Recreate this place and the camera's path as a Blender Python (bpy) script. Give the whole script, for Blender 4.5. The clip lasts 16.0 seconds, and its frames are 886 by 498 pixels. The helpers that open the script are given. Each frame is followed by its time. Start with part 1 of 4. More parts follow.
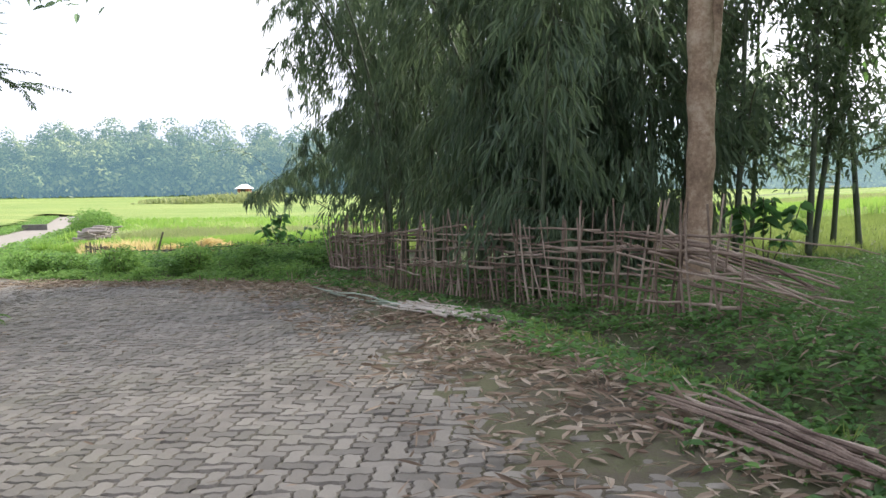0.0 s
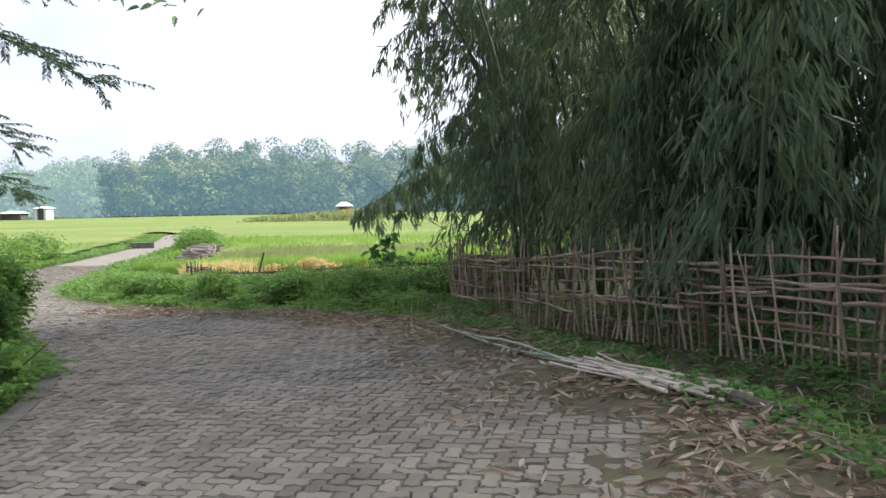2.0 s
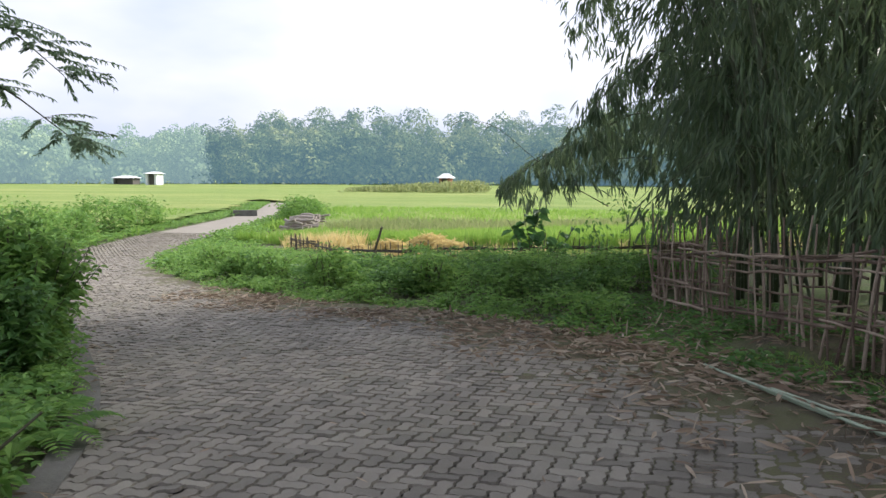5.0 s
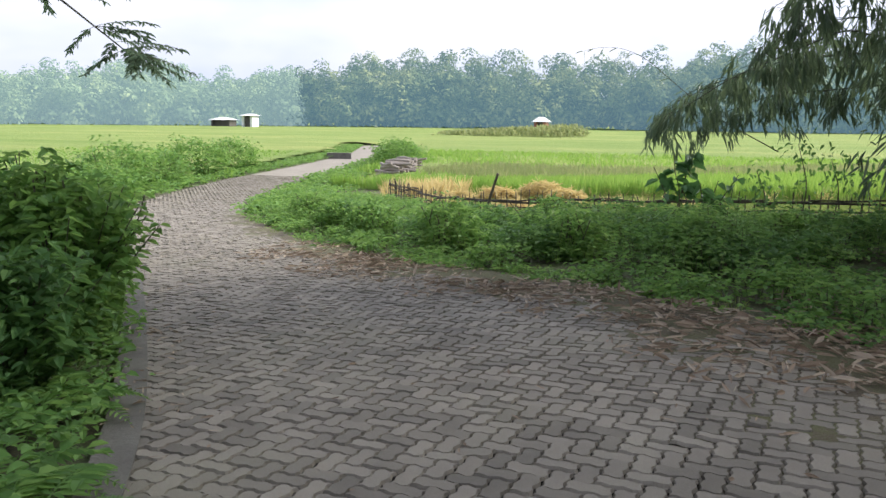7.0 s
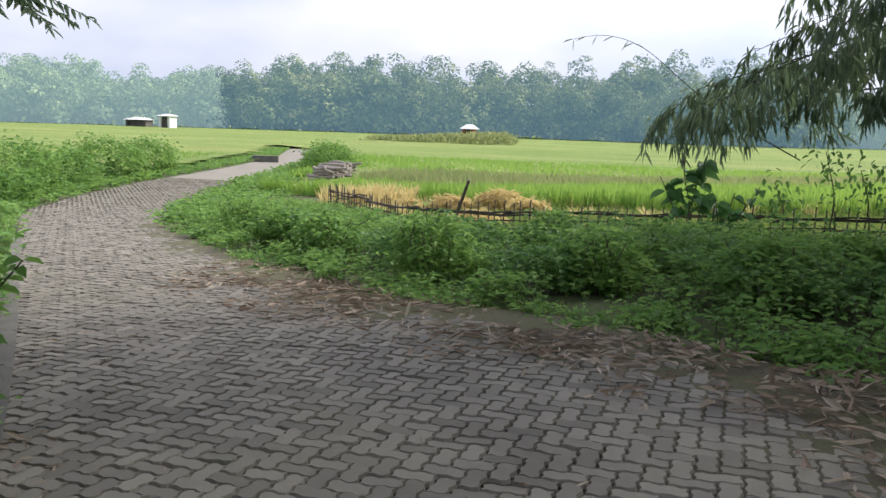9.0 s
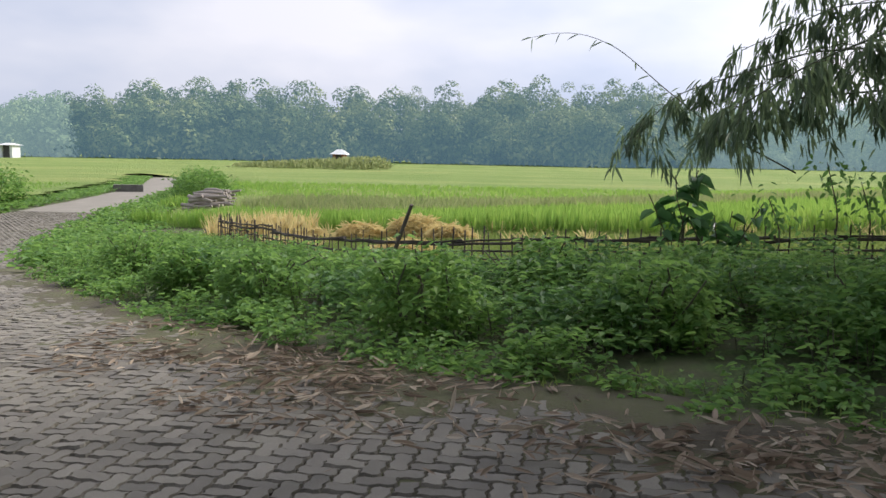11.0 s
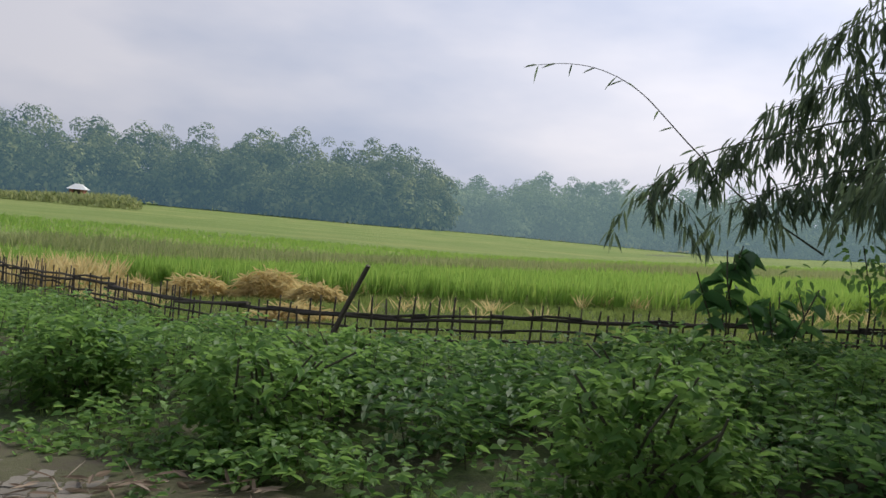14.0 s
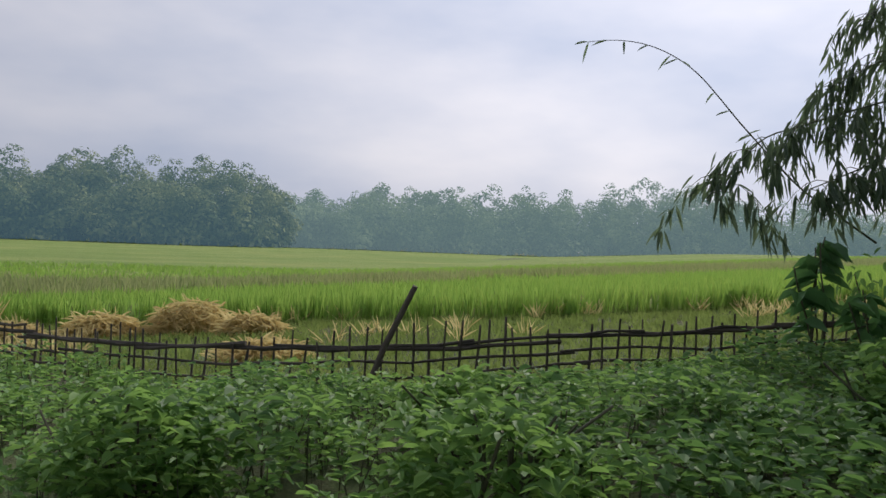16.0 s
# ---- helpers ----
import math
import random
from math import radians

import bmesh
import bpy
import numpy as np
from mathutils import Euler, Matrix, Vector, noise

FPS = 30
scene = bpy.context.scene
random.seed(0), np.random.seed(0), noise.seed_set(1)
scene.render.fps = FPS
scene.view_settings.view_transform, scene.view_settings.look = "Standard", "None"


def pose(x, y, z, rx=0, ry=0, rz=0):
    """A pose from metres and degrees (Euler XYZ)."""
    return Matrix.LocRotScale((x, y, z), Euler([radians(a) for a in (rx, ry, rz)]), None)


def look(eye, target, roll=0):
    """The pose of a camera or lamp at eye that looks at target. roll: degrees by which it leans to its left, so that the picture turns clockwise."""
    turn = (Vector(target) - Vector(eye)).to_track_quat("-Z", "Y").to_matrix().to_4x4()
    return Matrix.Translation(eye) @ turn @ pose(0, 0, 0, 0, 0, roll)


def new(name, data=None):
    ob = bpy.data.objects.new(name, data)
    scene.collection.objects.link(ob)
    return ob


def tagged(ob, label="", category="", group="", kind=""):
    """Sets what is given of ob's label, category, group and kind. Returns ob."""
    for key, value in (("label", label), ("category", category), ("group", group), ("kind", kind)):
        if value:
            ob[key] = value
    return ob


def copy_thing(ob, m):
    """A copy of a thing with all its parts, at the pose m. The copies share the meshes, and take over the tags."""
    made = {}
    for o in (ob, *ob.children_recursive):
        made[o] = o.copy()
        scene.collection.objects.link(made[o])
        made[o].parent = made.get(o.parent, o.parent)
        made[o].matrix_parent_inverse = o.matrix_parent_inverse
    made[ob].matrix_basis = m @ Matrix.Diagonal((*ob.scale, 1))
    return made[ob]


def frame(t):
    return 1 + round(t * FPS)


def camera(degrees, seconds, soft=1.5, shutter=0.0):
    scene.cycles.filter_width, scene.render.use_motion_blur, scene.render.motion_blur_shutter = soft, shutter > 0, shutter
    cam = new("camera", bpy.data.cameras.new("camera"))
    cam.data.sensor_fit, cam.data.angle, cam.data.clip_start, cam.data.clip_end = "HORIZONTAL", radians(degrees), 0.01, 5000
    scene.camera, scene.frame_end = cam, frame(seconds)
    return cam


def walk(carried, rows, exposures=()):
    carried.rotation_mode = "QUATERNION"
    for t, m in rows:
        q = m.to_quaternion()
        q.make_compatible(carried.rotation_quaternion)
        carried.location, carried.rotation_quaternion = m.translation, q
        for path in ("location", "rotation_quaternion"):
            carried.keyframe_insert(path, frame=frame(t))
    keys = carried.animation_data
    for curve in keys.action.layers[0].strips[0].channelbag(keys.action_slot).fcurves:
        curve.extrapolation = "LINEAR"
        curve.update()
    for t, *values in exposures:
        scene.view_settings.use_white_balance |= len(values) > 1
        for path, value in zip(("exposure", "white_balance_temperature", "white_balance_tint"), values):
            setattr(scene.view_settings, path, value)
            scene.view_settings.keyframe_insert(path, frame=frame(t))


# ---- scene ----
cam = camera(57.3, 16.0)
METRES, EYE, TILT, LEAN, TURN = 24.0, 1.4, -4.8, 0.6, 0.0
ROWS = [
    (0.0, 0.0, 0.0, 0.0, -0.0, 0.0, -0.0),
    (0.5, -0.0081, 0.0304, 0.0013, 1.85, 0.15, 0.89),
    (1.0, -0.0179, 0.0602, 0.0029, 4.92, 0.5, -0.08),
    (1.5, -0.0266, 0.0895, 0.0047, 5.66, 0.88, 0.61),
    (2.0, -0.0382, 0.1193, 0.0077, 6.74, 1.17, -0.16),
    (2.5, -0.0509, 0.1476, 0.0097, 7.24, 0.91, -0.74),
    (3.0, -0.0638, 0.1779, 0.0113, 9.17, 0.23, -2.15),
    (3.5, -0.0793, 0.2059, 0.0127, 12.24, -0.55, -1.68),
    (6.0, -0.1503, 0.35, 0.0165, 14.71, -1.09, -2.32),
    (6.5, -0.1655, 0.3745, 0.0172, 18.29, -3.24, -2.86),
    (7.0, -0.183, 0.3997, 0.0169, 19.76, -4.97, -2.77),
    (7.5, -0.2003, 0.4261, 0.0173, 22.72, -5.42, -2.79),
    (8.0, -0.217, 0.449, 0.017, 22.94, -5.37, -2.85),
    (8.5, -0.2336, 0.475, 0.0165, 19.31, -5.1, -2.91),
    (9.0, -0.2524, 0.4995, 0.0154, 14.32, -4.2, -3.65),
    (11.5, -0.3475, 0.6191, 0.0143, 0.83, -0.34, -2.98),
    (12.0, -0.3688, 0.6435, 0.0153, -5.66, 3.56, -4.41),
    (12.5, -0.3884, 0.666, 0.015, -10.8, 4.7, -4.4),
    (13.0, -0.4112, 0.6906, 0.015, -10.48, 3.62, -4.46),
    (13.5, -0.4332, 0.7124, 0.0134, -11.43, 3.43, -5.37),
    (14.0, -0.4537, 0.7364, 0.0145, -13.24, 2.97, -4.92),
    (14.5, -0.474, 0.7605, 0.0118, -16.13, 2.71, -4.22),
    (15.0, -0.4909, 0.7858, 0.0125, -18.67, 2.34, -2.43),
    (15.5, -0.5105, 0.811, 0.0132, -21.2, 3.32, -1.6),
    (16.0, -0.5282, 0.8357, 0.0137, -24.72, 4.41, -0.77),
]
EXPOSURES = [(0, 1.38), (2, 1.1), (3, 1.1), (3.5, 1.22), (6, 0.8), (6.5, 0.92), (7, 1.0), (9, 0.8), (11.5, 0.38), (12.5, 0.02), (14, -0.04), (16, -0.16)]
walk(cam, [(t, pose(0, 0, EYE, TILT, LEAN, TURN) @ pose(METRES * x, METRES * y, METRES * z, 90 + pitch, roll, yaw)) for t, x, y, z, yaw, pitch, roll in ROWS], EXPOSURES)

# ---- world and light ----
SUN_AZ, SUN_EL = 54.0, 38.0
sun_way = Vector((math.sin(radians(SUN_AZ)) * math.cos(radians(SUN_EL)), math.cos(radians(SUN_AZ)) * math.cos(radians(SUN_EL)), math.sin(radians(SUN_EL))))


class Nodes:
    """Short calls for building a node tree."""

    def __init__(self, tree):
        self.tree = tree
        tree.nodes.clear()

    def add(self, kind, props=(), **ins):
        n = self.tree.nodes.new(kind)
        p = dict(props)
        if "operation" in p:
            n.operation = p["operation"]
        if "use_clamp" in p:
            n.use_clamp = p["use_clamp"]
        if "data_type" in p:
            n.data_type, n.blend_type = p["data_type"], p["blend_type"]
        for k, v in ins.items():
            self.put(n.inputs[int(k[1:])] if k[0] == "i" and k[1:].isdigit() else n.inputs[k.replace("_", " ")], v)
        return n

    def put(self, socket, v):
        if isinstance(v, bpy.types.NodeSocket):
            self.tree.links.new(v, socket)
        else:
            socket.default_value = v

    def math(self, op, a, b=0.0, clamp=False):
        return self.add("ShaderNodeMath", {"operation": op, "use_clamp": clamp}, i0=a, i1=b).outputs[0]

    def mix(self, f, a, b, mode="MIX"):
        return self.add("ShaderNodeMix", {"data_type": "RGBA", "blend_type": mode}, i0=f, i6=a, i7=b).outputs[2]

    def ramp(self, f, *stops):
        n = self.add("ShaderNodeValToRGB", i0=f)
        e = n.color_ramp.elements
        while len(e) < len(stops):
            e.new(0.5)
        for el, (p, c) in zip(e, stops):
            el.position, el.color = p, (*c, 1)
        return n.outputs[0]

    def noise(self, vec, scale, detail=4.0, rough=0.6):
        return self.add("ShaderNodeTexNoise", i0=vec, Scale=scale, Detail=detail, Roughness=rough).outputs[0]


def c3(r, g, b):
    return (r, g, b, 1)


world = bpy.data.worlds.new("overcast_sky")
scene.world = world
world.use_nodes = True
n = Nodes(world.node_tree)
sky = n.add("ShaderNodeTexSky")
sky.sky_type, sky.sun_disc, sky.dust_density = "NISHITA", False, 4.0
sky.sun_elevation, sky.sun_rotation = radians(SUN_EL), radians(SUN_AZ)
co = n.add("ShaderNodeTexCoord").outputs["Generated"]
flat = n.add("ShaderNodeMapping", i0=co, Scale=(1, 1, 2.6)).outputs[0]
cloud = n.noise(flat, 2.0, 5.0, 0.5)
toward = n.add("ShaderNodeVectorMath", {"operation": "DOT_PRODUCT"}, i0=co, i1=tuple(sun_way)).outputs["Value"]
glow = n.math("POWER", n.math("MAXIMUM", toward, 0.0), 3.0)
veil = n.ramp(cloud, (0.33, (4.6, 5.35, 7.3)), (0.64, (8.6, 8.5, 9.4)))
bright = n.math("ADD", 0.62, n.math("MULTIPLY", glow, 0.6))
veil = n.mix(1.0, veil, n.add("ShaderNodeCombineColor", i0=bright, i1=bright, i2=bright).outputs[0], "MULTIPLY")
mixed = n.mix(0.9, sky.outputs[0], veil)
bg = n.add("ShaderNodeBackground", i0=mixed, Strength=0.12)
n.add("ShaderNodeOutputWorld", i0=bg.outputs[0])

sun = new("sun", bpy.data.lights.new("sun", "SUN"))
sun.data.energy, sun.data.angle, sun.data.color = 3.7, radians(22), (1.0, 0.94, 0.84)
sun.matrix_world = look((0, 0, 60), Vector((0, 0, 60)) - sun_way)


# ---- materials ----
def material(name):
    m = bpy.data.materials.new(name)
    m.use_nodes = True
    return m, Nodes(m.node_tree)


def finish(n, shader):
    n.add("ShaderNodeOutputMaterial", i0=shader)


def leaf_material(name, dark, mid, light, gloss=0.45, through_light=0.35, haze=None, patch_scale=0.6, shine=0.35, single=0.65):
    """Thin leaves, one tone each, some light passing through; haze adds emitted colour."""
    m, n = material(name)
    rnd = n.add("ShaderNodeNewGeometry").outputs["Random Per Island"]
    pos = n.add("ShaderNodeTexCoord").outputs["Object"]
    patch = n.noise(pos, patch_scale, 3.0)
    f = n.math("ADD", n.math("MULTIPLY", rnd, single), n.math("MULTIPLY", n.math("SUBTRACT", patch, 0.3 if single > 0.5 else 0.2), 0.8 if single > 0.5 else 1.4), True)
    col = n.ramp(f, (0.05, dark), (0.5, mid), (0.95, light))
    col = n.mix(n.math("MULTIPLY", n.noise(pos, 60.0, 2.0), 0.35), col, c3(*[v * 0.5 for v in mid]))
    p = n.add("ShaderNodeBsdfPrincipled", Base_Color=col, Roughness=gloss)
    p.inputs["Specular IOR Level"].default_value = shine
    tr = n.add("ShaderNodeBsdfTranslucent", Color=n.mix(0.5, col, c3(*[min(1, v * 1.5) for v in light])))
    sh = n.add("ShaderNodeMixShader", i0=through_light, i1=p.outputs[0], i2=tr.outputs[0]).outputs[0]
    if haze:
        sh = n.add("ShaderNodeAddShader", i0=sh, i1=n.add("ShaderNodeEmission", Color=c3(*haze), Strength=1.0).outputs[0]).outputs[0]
    finish(n, sh)
    return m


def rough_material(name, stops, scale, rough=0.85, bump=0.5, fine=40.0, per_object=0.0, island=False):
    """A weathered matte surface: broad stains, fine grain, relief."""
    m, n = material(name)
    pos = n.add("ShaderNodeTexCoord").outputs["Object"]
    a, b = n.noise(pos, scale, 5.0), n.noise(pos, fine, 4.0, 0.7)
    f = n.math("ADD", n.math("MULTIPLY", a, 0.6), n.math("MULTIPLY", b, 0.4))
    if per_object:
        rnd = n.add("ShaderNodeNewGeometry").outputs["Random Per Island"] if island else n.add("ShaderNodeObjectInfo").outputs["Random"]
        f = n.math("ADD", f, n.math("MULTIPLY", n.math("SUBTRACT", rnd, 0.5), per_object))
    col = n.ramp(f, *stops)
    bm_ = n.add("ShaderNodeBump", Strength=bump, Distance=0.02, Height=b)
    p = n.add("ShaderNodeBsdfPrincipled", Base_Color=col, Roughness=rough, Normal=bm_.outputs[0])
    finish(n, p.outputs[0])
    return m


BAMBOO_LEAF = leaf_material("bamboo_leaf", (0.038, 0.07, 0.048), (0.076, 0.122, 0.072), (0.165, 0.22, 0.115), 0.36, 0.45)
WEED_LEAF = leaf_material("weed_leaf", (0.055, 0.13, 0.035), (0.115, 0.245, 0.06), (0.25, 0.4, 0.1), 0.55, 0.42, shine=0.25)
BUSH_LEAF = leaf_material("bush_leaf", (0.04, 0.1, 0.035), (0.075, 0.17, 0.05), (0.16, 0.29, 0.075), 0.55, 0.4, shine=0.25)
BROAD_LEAF = leaf_material("broad_leaf", (0.04, 0.11, 0.04), (0.075, 0.18, 0.06), (0.13, 0.27, 0.08), 0.4, 0.4)
FEATHER_LEAF = leaf_material("feather_leaf", (0.09, 0.14, 0.1), (0.14, 0.21, 0.13), (0.21, 0.29, 0.17), 0.5, 0.45)
RICE_BLADE = leaf_material("rice_blade", (0.085, 0.23, 0.035), (0.17, 0.35, 0.06), (0.33, 0.44, 0.1), 0.6, 0.45)
RIPE_BLADE = leaf_material("ripe_rice_blade", (0.1, 0.16, 0.055), (0.21, 0.27, 0.11), (0.36, 0.37, 0.17), 0.6, 0.4)
DRY_LEAF = leaf_material("dry_leaf", (0.1, 0.062, 0.042), (0.24, 0.175, 0.12), (0.5, 0.43, 0.34), 0.7, 0.1)
STRAW = leaf_material("straw", (0.4, 0.29, 0.11), (0.62, 0.47, 0.21), (0.76, 0.63, 0.34), 0.7, 0.4)
GRASS_BLADE = leaf_material("grass_blade", (0.09, 0.15, 0.035), (0.17, 0.26, 0.06), (0.28, 0.34, 0.1), 0.6, 0.35)
# distance haze over the woods is put in as bluish emission
HAZED_WOODS_LEAF = leaf_material("hazed_woods_leaf", (0.025, 0.045, 0.025), (0.1, 0.14, 0.055), (0.4, 0.39, 0.15), 0.8, 0.1, haze=(0.045, 0.08, 0.112), patch_scale=0.13, shine=0.1, single=0.25)
# far belt: paler leaf colours and a stronger painted haze glow
HAZED_FAR_WOODS_LEAF = leaf_material("hazed_far_woods_leaf", (0.05, 0.08, 0.045), (0.12, 0.17, 0.08), (0.28, 0.32, 0.14), 0.8, 0.1, haze=(0.1, 0.145, 0.175), patch_scale=0.13, shine=0.1, single=0.3)
STICK = rough_material("weathered_stick", ((0.3, (0.09, 0.06, 0.045)), (0.5, (0.2, 0.145, 0.11)), (0.72, (0.36, 0.29, 0.23))), 3.0, 0.85, 0.6, 60.0, 0.35)
DARK_STICK = rough_material("damp_stick", ((0.3, (0.035, 0.03, 0.025)), (0.6, (0.09, 0.075, 0.06))), 3.0, 0.85, 0.6, 60.0, 0.3)
CULM = rough_material("bamboo_culm", ((0.3, (0.025, 0.04, 0.02)), (0.55, (0.06, 0.08, 0.04)), (0.75, (0.14, 0.15, 0.09))), 2.0, 0.5, 0.2, 20.0)
BARK = rough_material("flaking_bark", ((0.35, (0.14, 0.09, 0.06)), (0.5, (0.3, 0.21, 0.14)), (0.65, (0.5, 0.4, 0.3))), 2.2, 0.9, 0.8, 14.0)
TWIG = rough_material("green_twig", ((0.3, (0.04, 0.05, 0.025)), (0.7, (0.11, 0.1, 0.06))), 4.0, 0.8, 0.3, 50.0)
SPLIT_CANE = rough_material("split_cane", ((0.3, (0.25, 0.2, 0.15)), (0.5, (0.45, 0.4, 0.34)), (0.7, (0.62, 0.58, 0.52))), 5.0, 0.7, 0.4, 80.0, 0.3)
GREEN_CANE = rough_material("green_cane", ((0.3, (0.12, 0.17, 0.11)), (0.7, (0.3, 0.36, 0.27))), 3.0, 0.5, 0.2, 60.0, 0.3)
CONCRETE = rough_material("concrete_edging", ((0.3, (0.06, 0.055, 0.05)), (0.55, (0.13, 0.125, 0.11)), (0.75, (0.2, 0.195, 0.18))), 2.5, 0.9, 0.5, 50.0)
PALE_WALL = rough_material("pale_hut_wall", ((0.3, (0.5, 0.52, 0.52)), (0.7, (0.75, 0.76, 0.76))), 0.5, 0.9, 0.1, 5.0)
# grey shed timber; also the shade inside hut openings, painted dark
DARK_GAP = rough_material("dark_timber_and_gap_shade", ((0.3, (0.05, 0.05, 0.05)), (0.7, (0.12, 0.11, 0.1))), 0.5, 0.9, 0.1, 5.0)
RED_WALL = rough_material("red_brick_wall", ((0.3, (0.2, 0.08, 0.06)), (0.7, (0.32, 0.14, 0.1))), 0.5, 0.9, 0.1, 5.0)


def paver_material():
    m, n = material("worn_paver")
    tc = n.add("ShaderNodeTexCoord").outputs["Object"]
    geo = n.add("ShaderNodeNewGeometry")
    wp = geo.outputs["Position"]
    rnd = n.math("FRACT", n.math("ADD", geo.outputs["Random Per Island"], n.add("ShaderNodeObjectInfo").outputs["Random"]))
    f = n.math("ADD", n.math("MULTIPLY", rnd, 0.36), n.math("MULTIPLY", n.noise(wp, 1.1, 4.0), 0.64))
    col = n.ramp(f, (0.2, (0.085, 0.076, 0.062)), (0.5, (0.165, 0.148, 0.123)), (0.75, (0.225, 0.204, 0.17)), (0.95, (0.33, 0.302, 0.255)))
    moss = n.math("MULTIPLY", n.math("SUBTRACT", n.noise(wp, 0.55, 5.0, 0.65), 0.5), 4.0, True)
    col = n.mix(n.math("MULTIPLY", moss, 0.35), col, c3(0.1, 0.105, 0.05))
    grain = n.noise(wp, 130.0, 4.0, 0.75)
    col = n.mix(0.5, col, n.ramp(grain, (0.3, (0.3, 0.3, 0.3)), (0.7, (0.75, 0.75, 0.75))), "OVERLAY")
    bmp = n.add("ShaderNodeBump", Strength=0.5, Distance=0.006, Height=grain)
    p = n.add("ShaderNodeBsdfPrincipled", Base_Color=col, Roughness=n.math("ADD", 0.62, n.math("MULTIPLY", grain, 0.3)), Normal=bmp.outputs[0])
    finish(n, p.outputs[0])
    return m


def ground_material():
    """Soil, short grass and straw by patches."""
    m, n = material("grassy_soil")
    wp = n.add("ShaderNodeNewGeometry").outputs["Position"]
    a, b, g = n.noise(wp, 0.35, 6.0), n.noise(wp, 2.5, 5.0, 0.7), n.noise(wp, 28.0, 5.0, 0.75)
    soil = n.ramp(g, (0.3, (0.045, 0.035, 0.025)), (0.7, (0.13, 0.1, 0.07)))
    grass = n.ramp(g, (0.3, (0.035, 0.065, 0.018)), (0.55, (0.08, 0.13, 0.03)), (0.75, (0.15, 0.2, 0.06)))
    f = n.math("MULTIPLY", n.math("SUBTRACT", n.math("ADD", n.math("MULTIPLY", a, 0.5), n.math("MULTIPLY", b, 0.5)), 0.38), 5.0, True)
    col = n.mix(f, soil, grass)
    bmp = n.add("ShaderNodeBump", Strength=0.9, Distance=0.05, Height=g)
    finish(n, n.add("ShaderNodeBsdfPrincipled", Base_Color=col, Roughness=0.95, Normal=bmp.outputs[0]).outputs[0])
    return m


def field_material():
    m, n = material("rice_canopy")
    wp = n.add("ShaderNodeNewGeometry").outputs["Position"]
    a = n.noise(n.add("ShaderNodeMapping", i0=wp, Scale=(0.5, 1.5, 1)).outputs[0], 0.07, 6.0, 0.65)
    g = n.noise(wp, 3.0, 6.0, 0.75)
    f = n.math("ADD", n.math("MULTIPLY", a, 0.6), n.math("MULTIPLY", g, 0.4))
    col = n.ramp(f, (0.34, (0.13, 0.21, 0.055)), (0.5, (0.2, 0.265, 0.085)), (0.66, (0.3, 0.32, 0.12)))
    bmp = n.add("ShaderNodeBump", Strength=0.8, Distance=0.3, Height=g)
    finish(n, n.add("ShaderNodeBsdfPrincipled", Base_Color=col, Roughness=1.0, Specular_IOR_Level=0.1, Normal=bmp.outputs[0]).outputs[0])
    return m


PAVER, GROUND, FIELD = paver_material(), ground_material(), field_material()
JOINT = rough_material("sandy_joint", ((0.3, (0.016, 0.014, 0.011)), (0.7, (0.045, 0.04, 0.032))), 1.5, 0.95, 0.6, 60.0)
PALE_FAR_PAVING = rough_material("worn_far_paving", ((0.3, (0.16, 0.144, 0.122)), (0.7, (0.25, 0.228, 0.195))), 0.8, 0.9, 0.4, 18.0)
SOIL = rough_material("mossy_earth", ((0.32, (0.045, 0.036, 0.025)), (0.46, (0.085, 0.07, 0.046)), (0.55, (0.085, 0.09, 0.036)), (0.66, (0.13, 0.105, 0.075))), 1.3, 0.95, 0.8, 45.0)
LOG = rough_material("pale_split_log", ((0.3, (0.17, 0.14, 0.12)), (0.6, (0.33, 0.29, 0.26))), 2.0, 0.85, 0.5, 20.0)


# ---- mesh helpers ----
rng = np.random.default_rng(7)


def thing(name, label, category, group="", kind="", at=(0, 0, 0)):
    ob = new(name)
    ob.empty_display_size = 0.2
    ob.location = at
    return tagged(ob, label, category, group, kind)


def mesh_object(name, verts, faces, mat, parent=None, smooth=False):
    me = bpy.data.meshes.new(name)
    me.from_pydata(np.asarray(verts).tolist() if not isinstance(verts, list) else verts, [], faces if isinstance(faces, list) else faces.tolist())
    me.materials.append(mat)
    if smooth:
        me.shade_smooth()
    ob = new(name, me)
    if parent:
        ob.parent = parent
    return ob


def part(name, geo, mat, parent, label="", smooth=False):
    ob = mesh_object(name, geo[0], geo[1], mat, parent, smooth)
    return tagged(ob, label) if label else ob


def joined(*geos):
    vs, fs, k = [], [], 0
    for v, f in geos:
        v = np.asarray(v, float).reshape(-1, 3)
        vs.append(v)
        fs += [[i + k for i in q] for q in (f if isinstance(f, list) else f.tolist())]
        k += len(v)
    return np.concatenate(vs), fs


def unit(v):
    return v / np.maximum(np.linalg.norm(v, axis=-1, keepdims=True), 1e-9)


